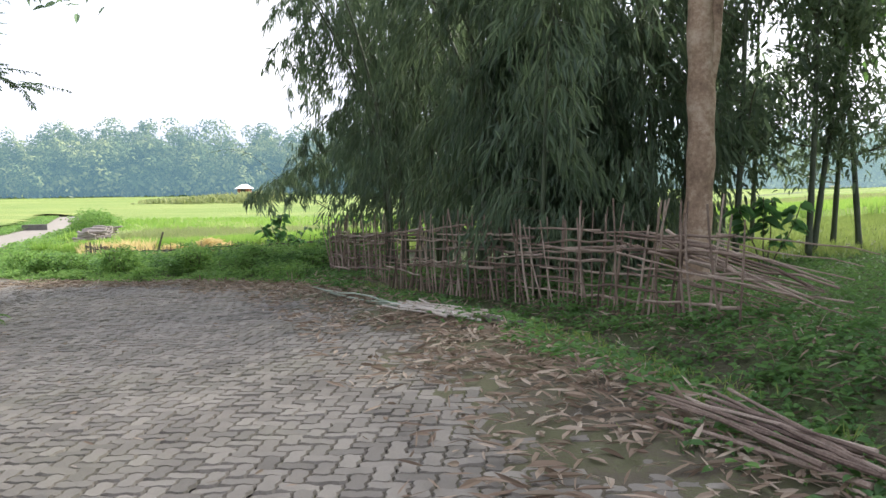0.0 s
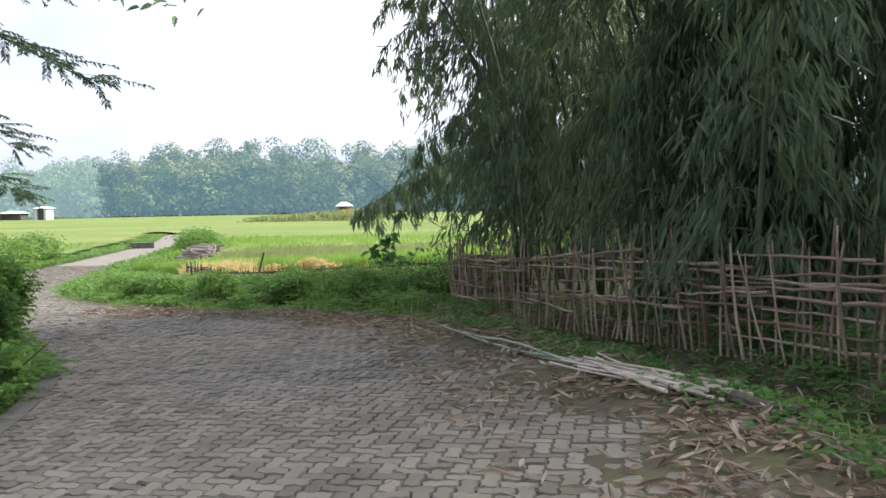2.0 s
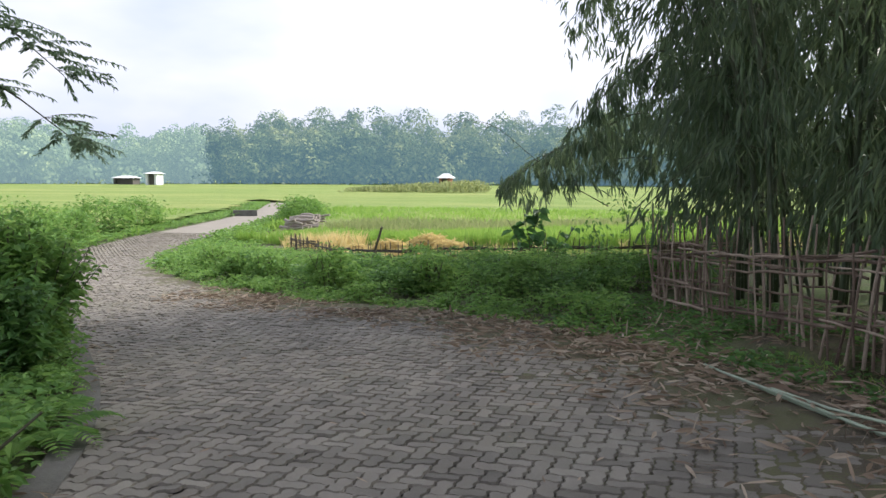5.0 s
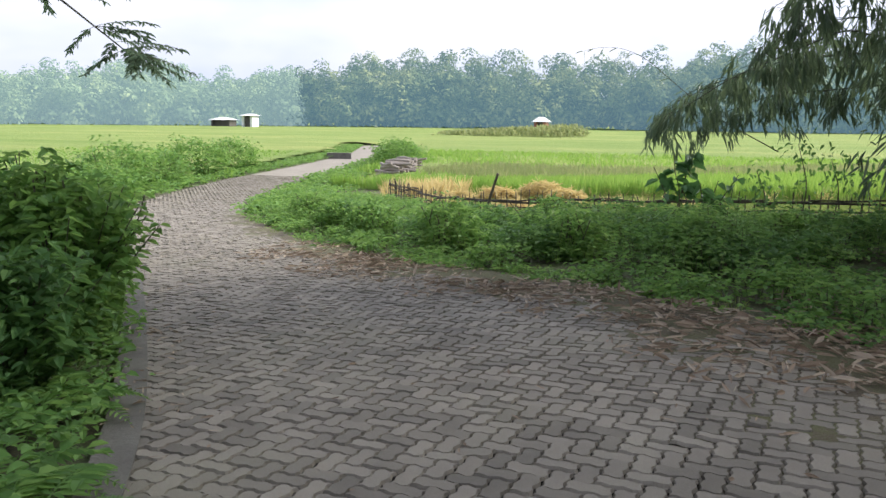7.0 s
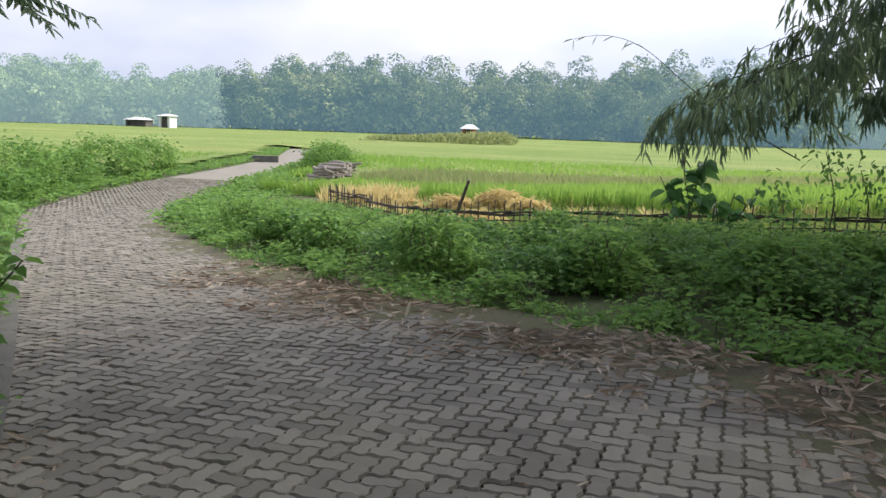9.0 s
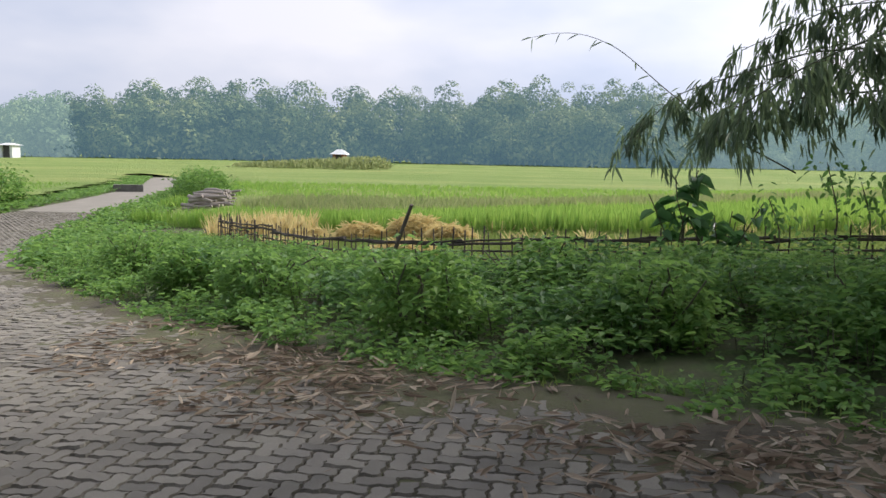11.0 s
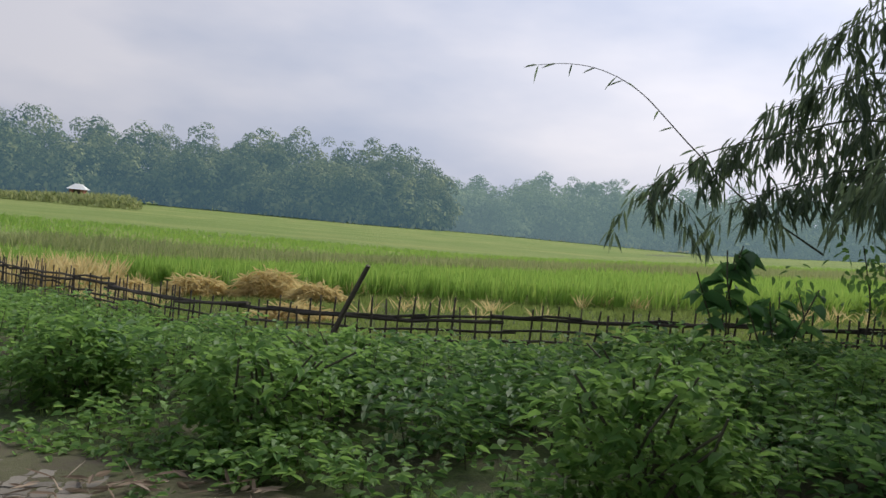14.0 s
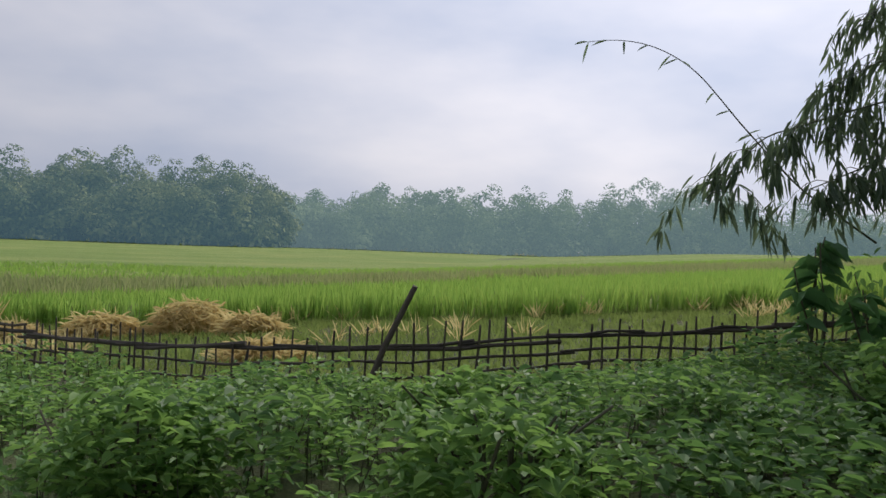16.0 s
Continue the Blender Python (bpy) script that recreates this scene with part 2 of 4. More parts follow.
def leaves(base, way, length, width, fold=0.25, droop=0.25, flat=1.4):
    """Leaf blades at base along way: two quads with a fold and a drooping tip, each an island."""
    base, way = np.asarray(base, float), unit(np.asarray(way, float))
    k = len(base)
    length = np.broadcast_to(length, (k,))[:, None]
    width = np.broadcast_to(width, (k,))[:, None]
    side = unit(np.cross(way, unit(rng.normal(size=(k, 3)) + np.array([0, 0, flat]))))
    up = np.cross(side, way)
    down = np.array([0, 0, -1.0])
    m1 = base + way * length * 0.3
    m2 = base + way * length * 0.68 + down * length * droop * 0.35
    tip = base + way * length + down * length * droop
    s1, s2 = side * width * 0.5, side * width * 0.42
    u = up * width * fold * 0.5
    V = np.stack([base, m1 - s1 + u, m2 - s2 + u, tip, m2 + s2 + u, m1 + s1 + u], 1).reshape(-1, 3)
    o = (np.arange(k) * 6)[:, None]
    F = np.concatenate([o + np.array([[0, 3, 2, 1]]), o + np.array([[0, 5, 4, 3]])], 1).reshape(-1, 4)
    return V, F


def tube(points, radii, sides=6, cap=True):
    """A tapered tube along points."""
    P = np.asarray(points, float)
    r = np.broadcast_to(radii, (len(P),))
    t = unit(np.gradient(P, axis=0))
    ref = np.array([0, 0, 1.0]) if abs(t[0][2]) < 0.8 else np.array([1.0, 0, 0])
    a = unit(np.cross(t, ref))
    b = np.cross(t, a)
    ang = np.arange(sides) * 2 * math.pi / sides
    V = (P[:, None] + r[:, None, None] * (np.cos(ang)[None, :, None] * a[:, None] + np.sin(ang)[None, :, None] * b[:, None])).reshape(-1, 3)
    F = []
    for i in range(len(P) - 1):
        for j in range(sides):
            q = (j + 1) % sides
            F.append([i * sides + j, i * sides + q, (i + 1) * sides + q, (i + 1) * sides + j])
    if cap:
        F += [list(range(sides))[::-1], [(len(P) - 1) * sides + j for j in range(sides)]]
    return V, F


def stick(a, b, r, bend=0.03, sides=6, segs=6):
    """A crooked stick from a to b."""
    a, b = np.asarray(a, float), np.asarray(b, float)
    s = np.linspace(0, 1, segs)[:, None]
    P = a + (b - a) * s
    L = np.linalg.norm(b - a)
    w = rng.normal(size=(segs, 3)) * bend * L * 0.35
    w[0] = w[-1] = 0
    P = P + w + rng.normal(size=3) * bend * L * np.sin(s * math.pi)
    return tube(P, r * (1 - 0.35 * s[:, 0]) * rng.uniform(0.85, 1.15, segs), sides)


# ---- the lie of the land ----
FIELD_Z = -2.35


def land(x, y):
    """Ground height: the road falls gently to the flat fields."""
    x, y = np.asarray(x, float), np.asarray(y, float)
    z = 0.038 + 0.0488 * x - 0.0353 * y
    z = np.where(z > 0.25, 0.25 + 0.4 * np.tanh((z - 0.25) / 0.4), z)
    d = z - FIELD_Z
    return FIELD_Z + 0.5 * (d + np.sqrt(d * d + 0.02)) - 0.002


RIGHT = np.array([(3.2, -8.0), (1.9, 0.0), (1.3, 3.5), (0.75, 6.5), (0.2, 8.6), (-1.0, 12.0), (-2.4, 14.9), (-4.2, 17.0), (-6.3, 18.8), (-8.6, 20.0), (-11.0, 21.9), (-13.4, 24.2), (-17.0, 28.4), (-19.3, 32.0), (-21.6, 36.5), (-25.0, 45.0), (-28.0, 56.0), (-33.0, 74.0), (-42.0, 95.0)])
LEFT = np.array([(-6.0, -8.0), (-5.3, 0.0), (-4.8, 4.5), (-5.0, 8.0), (-6.2, 11.0), (-7.1, 12.5), (-7.85, 13.5), (-10.3, 16.4), (-12.4, 18.8), (-15.4, 22.1), (-18.6, 25.8), (-22.4, 29.8), (-25.2, 33.5), (-27.3, 38.5), (-29.6, 46.0), (-32.0, 57.0), (-36.5, 74.0), (-45.0, 95.0)])


def resample(P, step, soft=0.25):
    P = np.asarray(P, float)
    s = np.concatenate([[0], np.cumsum(np.linalg.norm(np.diff(P, axis=0), axis=1))])
    q = np.arange(0, s[-1], step)
    out = np.stack([np.interp(q, s, P[:, i]) for i in range(P.shape[1])], 1)
    k = max(1, int(soft / step))
    pad = np.concatenate([np.repeat(out[:1], k, 0), out, np.repeat(out[-1:], k, 0)])
    return np.stack([np.convolve(pad[:, i], np.ones(2 * k + 1) / (2 * k + 1), "valid") for i in range(P.shape[1])], 1)


RIGHT_LINE, LEFT_LINE = resample(RIGHT, 0.4, 1.5), resample(LEFT, 0.4, 1.5)


def inside(poly, x, y):
    """Which of the points lie in the polygon."""
    x, y = np.asarray(x, float), np.asarray(y, float)
    res = np.zeros(x.shape, bool)
    px, py = poly[:, 0], poly[:, 1]
    for i in range(len(poly)):
        x1, y1, x2, y2 = px[i - 1], py[i - 1], px[i], py[i]
        if y1 != y2:
            res ^= ((y1 > y) != (y2 > y)) & (x < (x2 - x1) * (y - y1) / (y2 - y1) + x1)
    return res


ROAD = np.concatenate([RIGHT_LINE, LEFT_LINE[::-1]])


def line_distance(line, x, y):
    P = np.stack([np.ravel(x), np.ravel(y)], 1)
    out = np.empty(len(P))
    for i in range(0, len(P), 4000):
        out[i:i + 4000] = np.sqrt(((P[i:i + 4000, None] - line[None]) ** 2).sum(2)).min(1)
    return out.reshape(np.shape(x))


def scatter(k, x0, x1, y0, y1, keep=None):
    x, y = rng.uniform(x0, x1, k), rng.uniform(y0, y1, k)
    if keep is not None:
        m = keep(x, y)
        x, y = x[m], y[m]
    return x, y


def bumpy(x, y, s, seed=0.0):
    """Smooth value noise from -1 to 1."""
    return np.array([noise.noise((a * s + seed, b * s, seed)) for a, b in zip(np.ravel(x), np.ravel(y))]).reshape(np.shape(x))


def ditch(x, y):
    """Depth of the ditch between the lane and the stick fence."""
    d = line_distance(RIGHT_LINE, x, y)
    return 0.42 * np.exp(-((d - 1.5) / 0.55) ** 2) * ~inside(ROAD, x, y) * (np.asarray(y) < 16) * (np.asarray(x) > -4)


def build_ground():
    near = np.arange(-40, 60.01, 0.5)
    far = np.array([80, 110, 150, 210, 300, 450, 700, 1100, 1800])
    xs = np.concatenate([-far[::-1], near[near <= 40], far])
    ys = np.concatenate([-far[::-1], near, far])
    X, Y = np.meshgrid(xs, ys)
    Z = land(X, Y)
    road = inside(ROAD, X, Y)
    d = np.minimum(line_distance(RIGHT_LINE, X, Y), line_distance(LEFT_LINE, X, Y))
    rough = np.array([[noise.noise((x * 0.9, y * 0.9, 0)) for x in xs] for y in ys])
    Z = Z + np.where(road, -0.03, rough * 0.05 * np.clip(d - 0.3, 0, 1))
    Z = Z - ditch(X, Y)
    V = np.stack([X, Y, Z], 2).reshape(-1, 3)
    w = len(xs)
    i = (np.arange(len(ys) - 1)[:, None] * w + np.arange(w - 1)[None]).ravel()
    ob = mesh_object("ground", V, np.stack([i, i + 1, i + w + 1, i + w], 1), GROUND, smooth=True)
    tagged(ob, "grassy soil sloping gently down to flat rice fields", "ground", kind="structure")


def strip(line_a, line_b, n_across, lift):
    a, b = np.asarray(line_a), np.asarray(line_b)
    s = np.linspace(0, 1, n_across)
    P = a[:, None] + (b - a)[:, None] * s[None, :, None]
    V = np.concatenate([P, (land(P[..., 0], P[..., 1]) + lift)[..., None]], 2).reshape(-1, 3)
    w = n_across
    i = (np.arange(len(a) - 1)[:, None] * w + np.arange(w - 1)[None]).ravel()
    return V, np.stack([i, i + 1, i + w + 1, i + w], 1)


build_ground()


# ---- road ----
def build_road():
    ta = np.linspace(0, 1, 260)
    def along(line):
        s = np.linspace(0, 1, len(line))
        return np.stack([np.interp(ta, s, line[:, i]) for i in (0, 1)], 1)
    a, b = along(LEFT_LINE), along(RIGHT_LINE)
    V, F = strip(a, b, 14, 0.012)
    road = mesh_object("road", V, F, JOINT, smooth=True)
    tagged(road, "village lane of worn grey interlocking pavers", "road", kind="structure")
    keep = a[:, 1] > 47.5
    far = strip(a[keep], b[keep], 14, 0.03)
    far_part = part("far_paving", far, PALE_FAR_PAVING, road, "pale far stretch of paving", smooth=True)
    tagged(far_part, kind="stuff")
    # concrete edging along the near edge of the lane
    e = LEFT_LINE[(LEFT_LINE[:, 1] > 2) & (LEFT_LINE[:, 1] < 26)]
    t = unit(np.gradient(e, axis=0))
    nrm = np.stack([-t[:, 1], t[:, 0]], 1)
    g1 = strip(e + nrm * 0.13, e - nrm * 0.09, 3, 0.055)
    sk1 = strip(e - nrm * 0.09, e - nrm * 0.092, 2, 0.055)
    sk1[0][1::2, 2] -= 0.09
    edge = mesh_object("kerb", *joined(g1, sk1), CONCRETE)
    tagged(edge, "narrow grey concrete edging strip beside the pavers", "kerb", kind="structure")
    return road


ROAD_OB = build_road()


def soil_drift():
    """Earth washed over the edge of the paving, uneven against it."""
    line = RIGHT_LINE[(RIGHT_LINE[:, 1] > -6) & (RIGHT_LINE[:, 1] < 30)]
    line = np.stack([np.interp(np.linspace(0, len(line) - 1, len(line) * 3), np.arange(len(line)), line[:, i]) for i in (0, 1)], 1)
    t = unit(np.gradient(line, axis=0))
    nrm = np.stack([-t[:, 1], t[:, 0]], 1)
    V, F = strip(line + nrm * 2.2, line - nrm * 0.5, 24, 0.0)
    across = np.tile(np.linspace(2.2, -0.5, 24), len(line))
    wide = np.interp(V[:, 1], [0, 3, 6, 10, 14, 19, 22, 26], [0.1, 0.4, 0.9, 1.2, 1.3, 1.0, 0.6, 0.3])
    V[:, 2] += 0.047 - (across - 0.55 * wide) * 0.02 + 0.016 * bumpy(V[:, 0], V[:, 1], 1.1, 6.0) + 0.012 * bumpy(V[:, 0], V[:, 1], 4.5, 2.0)
    V[:, 2] -= np.clip(-across - 0.1, 0, 1) * 0.12
    drift = mesh_object("verge", V, F, SOIL, smooth=True)
    tagged(drift, "mossy brown earth washed over the paving edge", "verge", kind="structure")


soil_drift()


# ---- fences of sticks ----
def fence_line(P, step):
    P = resample(P, 0.05, 0.5)
    s = np.concatenate([[0], np.cumsum(np.linalg.norm(np.diff(P, axis=0), axis=1))])
    q = np.arange(0, s[-1], step)
    return np.stack([np.interp(q, s, P[:, 0]), np.interp(q, s, P[:, 1])], 1)


def build_grove_fence():
    fence = thing("stick_fence", "sagging fence of rough woven sticks round the bamboo", "fence")
    P = fence_line([(3.0, 7.9), (2.5, 9.1), (1.7, 11.0), (0.2, 13.6), (-1.3, 16.2), (-2.75, 19.2), (-2.5, 20.6), (-1.2, 21.5)], 0.115)
    k = len(P)
    for i, (x, y) in enumerate(P):
        if rng.random() < 0.08:
            continue
        z = float(land(x, y))
        lean = rng.normal(size=2) * 0.06 + np.array([0.05, -0.09]) * math.sin(i * 0.12)
        hgt = rng.uniform(1.0, 1.4)
        part("stake", stick((x, y, z - 0.1), (x + lean[0] * 1.5, y + lean[1] * 1.5, z + hgt), rng.uniform(0.012, 0.022), 0.015, 6, 4), STICK, fence)
    for level in (0.18, 0.3, 0.42, 0.55, 0.68, 0.78, 0.84, 0.9, 0.95):
        i = int(rng.integers(0, 5))
        while i < k - 6:
            n_ = int(rng.integers(12, 24))
            j = min(k - 1, i + n_)
            idx = np.linspace(i, j, 8)
            q = np.stack([np.interp(idx, np.arange(k), P[:, 0]), np.interp(idx, np.arange(k), P[:, 1])], 1)
            tang = unit(P[j] - P[i])
            off = np.array([-tang[1], tang[0]]) * (0.025 if rng.random() < 0.5 else -0.025)
            sag = -0.07 * math.sin(level * 9 + i * 0.05) + rng.normal() * 0.03
            z = land(q[:, 0], q[:, 1]) + level + sag + rng.normal(size=8) * 0.012 + np.linspace(rng.normal() * 0.05, rng.normal() * 0.05, 8)
            pts = np.column_stack([q + off + rng.normal(size=(8, 2)) * 0.008, z])
            part("rail", tube(pts, np.linspace(rng.uniform(0.016, 0.026), 0.011, 8), 6), STICK, fence)
            i = j - int(rng.integers(1, 5))
            if rng.random() < 0.06:
                i += 6
    # the collapsed end: loose poles leaning and splaying out
    for q in range(17):
        a = np.array([2.6 + rng.normal() * 0.25, 9.2 + rng.normal() * 0.6, 0.0])
        a[2] = float(land(a[0], a[1])) + rng.uniform(0.55, 0.95)
        b = np.array([3.3 + rng.uniform(0, 0.9), 8.0 + rng.uniform(-0.5, 1.0), 0.0])
        b[2] = float(land(b[0], b[1])) + rng.uniform(-0.02, 0.4)
        part("fallen_rail", stick(a, b, rng.uniform(0.012, 0.022), 0.02), STICK, fence)
    for q in range(4):
        a = np.array([3.0 + rng.normal() * 0.2, 9.4, float(land(3, 9.4)) + 0.75 + 0.05 * q])
        b = a + np.array([1.3 + 0.25 * q, rng.normal() * 0.3, -0.25 - rng.random() * 0.2])
        part("fallen_rail", stick(a, b, 0.014, 0.02), STICK, fence)
    return fence


def build_field_fence():
    fence = thing("picket_fence", "low dark fence of short split bamboo pickets", "fence")
    P = fence_line([(-16.2, 36.5), (-14.9, 34.4), (-13.3, 32.0), (-11.6, 29.4), (-9.9, 27.95), (-8.2, 27.75), (-6.6, 27.5), (-4.0, 27.0), (-1.4, 26.7), (1.2, 26.3), (4.0, 25.4)], 0.17)
    k = len(P)
    top = lambda i: 0.66 + 0.05 * math.sin(i * 0.21) - (0.0 if i > 24 else -0.12)
    for i, (x, y) in enumerate(P):
        if rng.random() < 0.05:
            continue
        z = float(land(x, y))
        lean = rng.normal(size=2) * 0.03
        part("picket", stick((x, y, z - 0.1), (x + lean[0], y + lean[1], z + top(i) + rng.uniform(-0.07, 0.09)), rng.uniform(0.014, 0.021), 0.012, 5, 4), DARK_STICK, fence)
    for level, thick in ((0.2, 0.016), (0.36, 0.017), (0.5, 0.026), (0.54, 0.02)):
        i = 0
        while i < k - 3:
            j = min(k - 1, i + int(rng.integers(9, 16)))
            idx = np.linspace(i, j, 6)
            q = np.stack([np.interp(idx, np.arange(k), P[:, 0]), np.interp(idx, np.arange(k), P[:, 1])], 1)
            z = land(q[:, 0], q[:, 1]) + level + (0.1 if i < 24 else 0) + rng.normal(size=6) * 0.012 + np.linspace(rng.normal() * 0.025, rng.normal() * 0.025, 6)
            part("rail", tube(np.column_stack([q + rng.normal(size=(6, 2)) * 0.008, z]), thick * rng.uniform(0.8, 1.2, 6), 6), DARK_STICK, fence)
            i = j - 1
    return fence


build_grove_fence()
build_field_fence()
post = thing("leaning_pole", "dark wooden pole leaning over the low picket fence", "pole")
part("pole", tube([(-10.0, 27.8, -1.5), (-9.78, 27.7, -0.85), (-9.54, 27.53, -0.23)], [0.036, 0.034, 0.03], 8), DARK_STICK, post)


# ---- bamboo ----
def spray(P, way, k, spread, length, hang=0.9):
    """k narrow leaves round each twig point, hanging."""
    n_ = len(P) * k
    base = np.repeat(P, k, 0) + rng.normal(size=(n_, 3)) * spread
    d = np.repeat(way, k, 0) * 0.55 + rng.normal(size=(n_, 3)) * 0.42 + np.array([0, 0, -hang])
    L = rng.uniform(0.65, 1.2, n_) * length
    return leaves(base, d, L, L * 0.15, 0.3, 0.12)


def bamboo_parts(height, lean, low, branches, reach):
    """Culm and foliage of one bamboo stem that arches towards +x."""
    s = np.linspace(0, 1, 14)
    arch = lean * (s ** 2.2)
    P = np.column_stack([arch, 0.08 * np.sin(s * 5), height * (s - 0.12 * (lean / height) * s ** 3)])
    r = 0.042 * (1 - 0.8 * s) + 0.004
    culm = [tube(P, r, 7)]
    for z in np.arange(0.4, height * 0.8, 0.42):
        q = z / height
        c = np.array([np.interp(q, s, P[:, i]) for i in range(3)])
        rr = np.interp(q, s, r)
        culm.append(tube([c + (0, 0, -0.012), c, c + (0, 0, 0.012)], [rr, rr * 1.14, rr], 7, False))
    twigs, leafy = [], []
    for b in range(branches):
        q = low + (1 - low) * (b + rng.random()) / branches
        c = np.array([np.interp(q, s, P[:, i]) for i in range(3)])
        az = rng.uniform(0, 2 * math.pi)
        L = reach * rng.uniform(0.5, 1.15) * (1.1 - 0.45 * q)
        u = np.linspace(0, 1, 7)
        out = np.column_stack([np.cos(az) * L * u, np.sin(az) * L * u, L * (0.45 * u - 0.85 * u * u)])
        B = c + out
        twigs.append(tube(B, np.linspace(0.008, 0.002, 7), 3, False))
        pts = np.concatenate([B[2:]] + [B[2:] + rng.normal(size=(5, 3)) * 0.13 * L + (0, 0, -0.07) for _ in range(3)])
        leafy.append(spray(pts, np.tile(unit(out[-1] - out[2]), (len(pts), 1)), 4, 0.09, 0.26))
    return joined(*culm), joined(*twigs), joined(*leafy)


def build_bamboo():
    protos = []
    for height, lean, low, branches, reach in ((12.5, 2.0, 0.12, 19, 1.4), (11.0, 3.4, 0.2, 18, 1.5), (13.5, 1.0, 0.3, 15, 1.3), (9.0, 3.6, 0.18, 18, 1.4), (7.0, 1.4, 0.12, 18, 1.1), (5.0, 1.2, 0.14, 22, 1.3)):
        root = thing("bamboo", "tall dark green bamboo stem with drooping narrow leaves", "bamboo", "bamboo stems of the grove")
        c, t, l = bamboo_parts(height, lean, low, branches, reach)
        part("culm", c, CULM, root, smooth=True)
        tagged(part("twig_mass", t, TWIG, root), kind="stuff")
        tagged(part("foliage", l, BAMBOO_LEAF, root), kind="stuff")
        protos.append(root)
    spots = []
    # the last clump is added out of view to shade the verge weeds
    for cx, cy, sx, sy, cnt in ((-0.3, 19.6, 1.0, 1.6, 14), (1.5, 16.4, 0.9, 1.3, 15), (3.3, 14.5, 0.7, 0.9, 9), (1.8, 21.8, 1.6, 1.6, 8), (-0.2, 23.6, 1.0, 1.2, 7), (3.4, 29.0, 1.3, 1.2, 14)):
        for _ in range(cnt):
            spots.append((cx + rng.normal() * sx * 0.6, cy + rng.normal() * sy * 0.6, cx, cy))
    for i, (x, y, cx, cy) in enumerate(spots):
        az = math.degrees(math.atan2(y - cy - 0.2, x - cx - 0.35)) + rng.normal() * 25
        m = pose(x, y, float(land(x, y)) - 0.05, 0, 0, az)
        p = protos[i % 5]
        if i < 5:
            p.matrix_basis = m
        else:
            copy_thing(p, m)
    for i in range(15):
        x, y = 2.6 + rng.normal() * 1.1, 16.0 + rng.normal() * 1.2
        m = pose(x, y, float(land(x, y)) - 0.05, 0, 0, rng.uniform(0, 360))
        if i:
            copy_thing(protos[5], m)
        else:
            protos[5].matrix_basis = m


def hanging_stem(points, twigs, reach, label):
    """A stem bent right over, its twigs and leaves hanging."""
    root = thing("bamboo", label, "bamboo", "bamboo stems hanging over the field")
    P = resample(np.asarray(points, float), 0.15)
    part("culm", tube(P, np.linspace(0.03, 0.006, len(P)), 7), CULM, root, smooth=True)
    tw, lf = [], []
    k = len(P)
    for b in range(twigs):
        q = int(k * (0.3 + 0.7 * (b + rng.random()) / twigs)) - 1
        c = P[q]
        az = rng.uniform(0, 2 * math.pi)
        L = reach * rng.uniform(0.3, 1.35)
        u = np.linspace(0, 1, 6)
        out = np.column_stack([np.cos(az) * L * u * 0.8, np.sin(az) * L * u * 0.8, L * (0.35 * u - 1.0 * u * u)])
        B = c + out
        tw.append(tube(B, np.linspace(0.006, 0.002, 6), 3, False))
        pts = np.concatenate([B[2:], B[4:] + rng.normal(size=(2, 3)) * 0.08])
        lf.append(spray(pts, np.tile(unit(out[-1]), (len(pts), 1)), 4, 0.04, 0.27, 1.0))
    tagged(part("twig_mass", joined(*tw), TWIG, root), kind="stuff")
    tagged(part("foliage", joined(*lf), BAMBOO_LEAF, root), kind="stuff")


build_bamboo()
HANG = "bent-over bamboo stem with leaf sprays hanging over the field"
hanging_stem([(1.0, 25.2, -0.9), (0.3, 25.8, 1.6), (-1.6, 26.3, 2.3), (-3.6, 26.8, 2.2), (-5.4, 27.1, 1.6), (-6.3, 27.1, 0.75)], 60, 0.7, HANG)
hanging_stem([(1.1, 25.6, -0.9), (0.4, 26.0, 2.4), (-1.4, 26.5, 3.7), (-2.9, 26.9, 3.9), (-4.2, 27.0, 3.0)], 52, 0.75, HANG)
hanging_stem([(1.2, 25.0, -0.9), (0.2, 25.4, 1.2), (-1.8, 26.0, 1.7), (-3.9, 26.4, 1.5), (-5.4, 26.6, 0.9)], 46, 0.6, HANG)
hanging_stem([(-0.3, 22.6, -0.8), (-1.3, 22.9, 1.8), (-3.0, 23.3, 2.4), (-4.6, 23.8, 1.7), (-5.8, 24.0, 0.9)], 52, 0.75, HANG)
hanging_stem([(-0.5, 22.0, -0.8), (-1.6, 22.6, 3.6), (-2.8, 23.2, 5.0), (-3.9, 23.6, 4.8), (-4.6, 23.9, 4.0)], 46, 0.9, HANG)
hanging_stem([(-0.9, 21.0, -0.7), (-1.6, 21.3, 2.4), (-2.6, 21.9, 3.4), (-3.5, 22.4, 2.8), (-4.2, 22.7, 1.9)], 46, 0.9, HANG)
hanging_stem([(1.0, 26.2, -0.9), (0.4, 26.4, 3.0), (-0.6, 26.8, 4.6), (-1.8, 27.0, 4.7), (-2.8, 27.1, 4.0)], 52, 0.85, HANG)
hanging_stem([(1.0, 26.0, -0.9), (0.2, 26.3, 2.2), (-1.5, 26.7, 3.0), (-3.2, 27.0, 2.9), (-4.6, 27.0, 2.2)], 50, 0.8, HANG)
hanging_stem([(-0.3, 21.5, -0.8), (-1.2, 22.0, 5.4), (-2.6, 22.4, 7.0), (-3.8, 22.8, 6.9), (-4.4, 23.0, 6.0)], 60, 1.0, HANG)
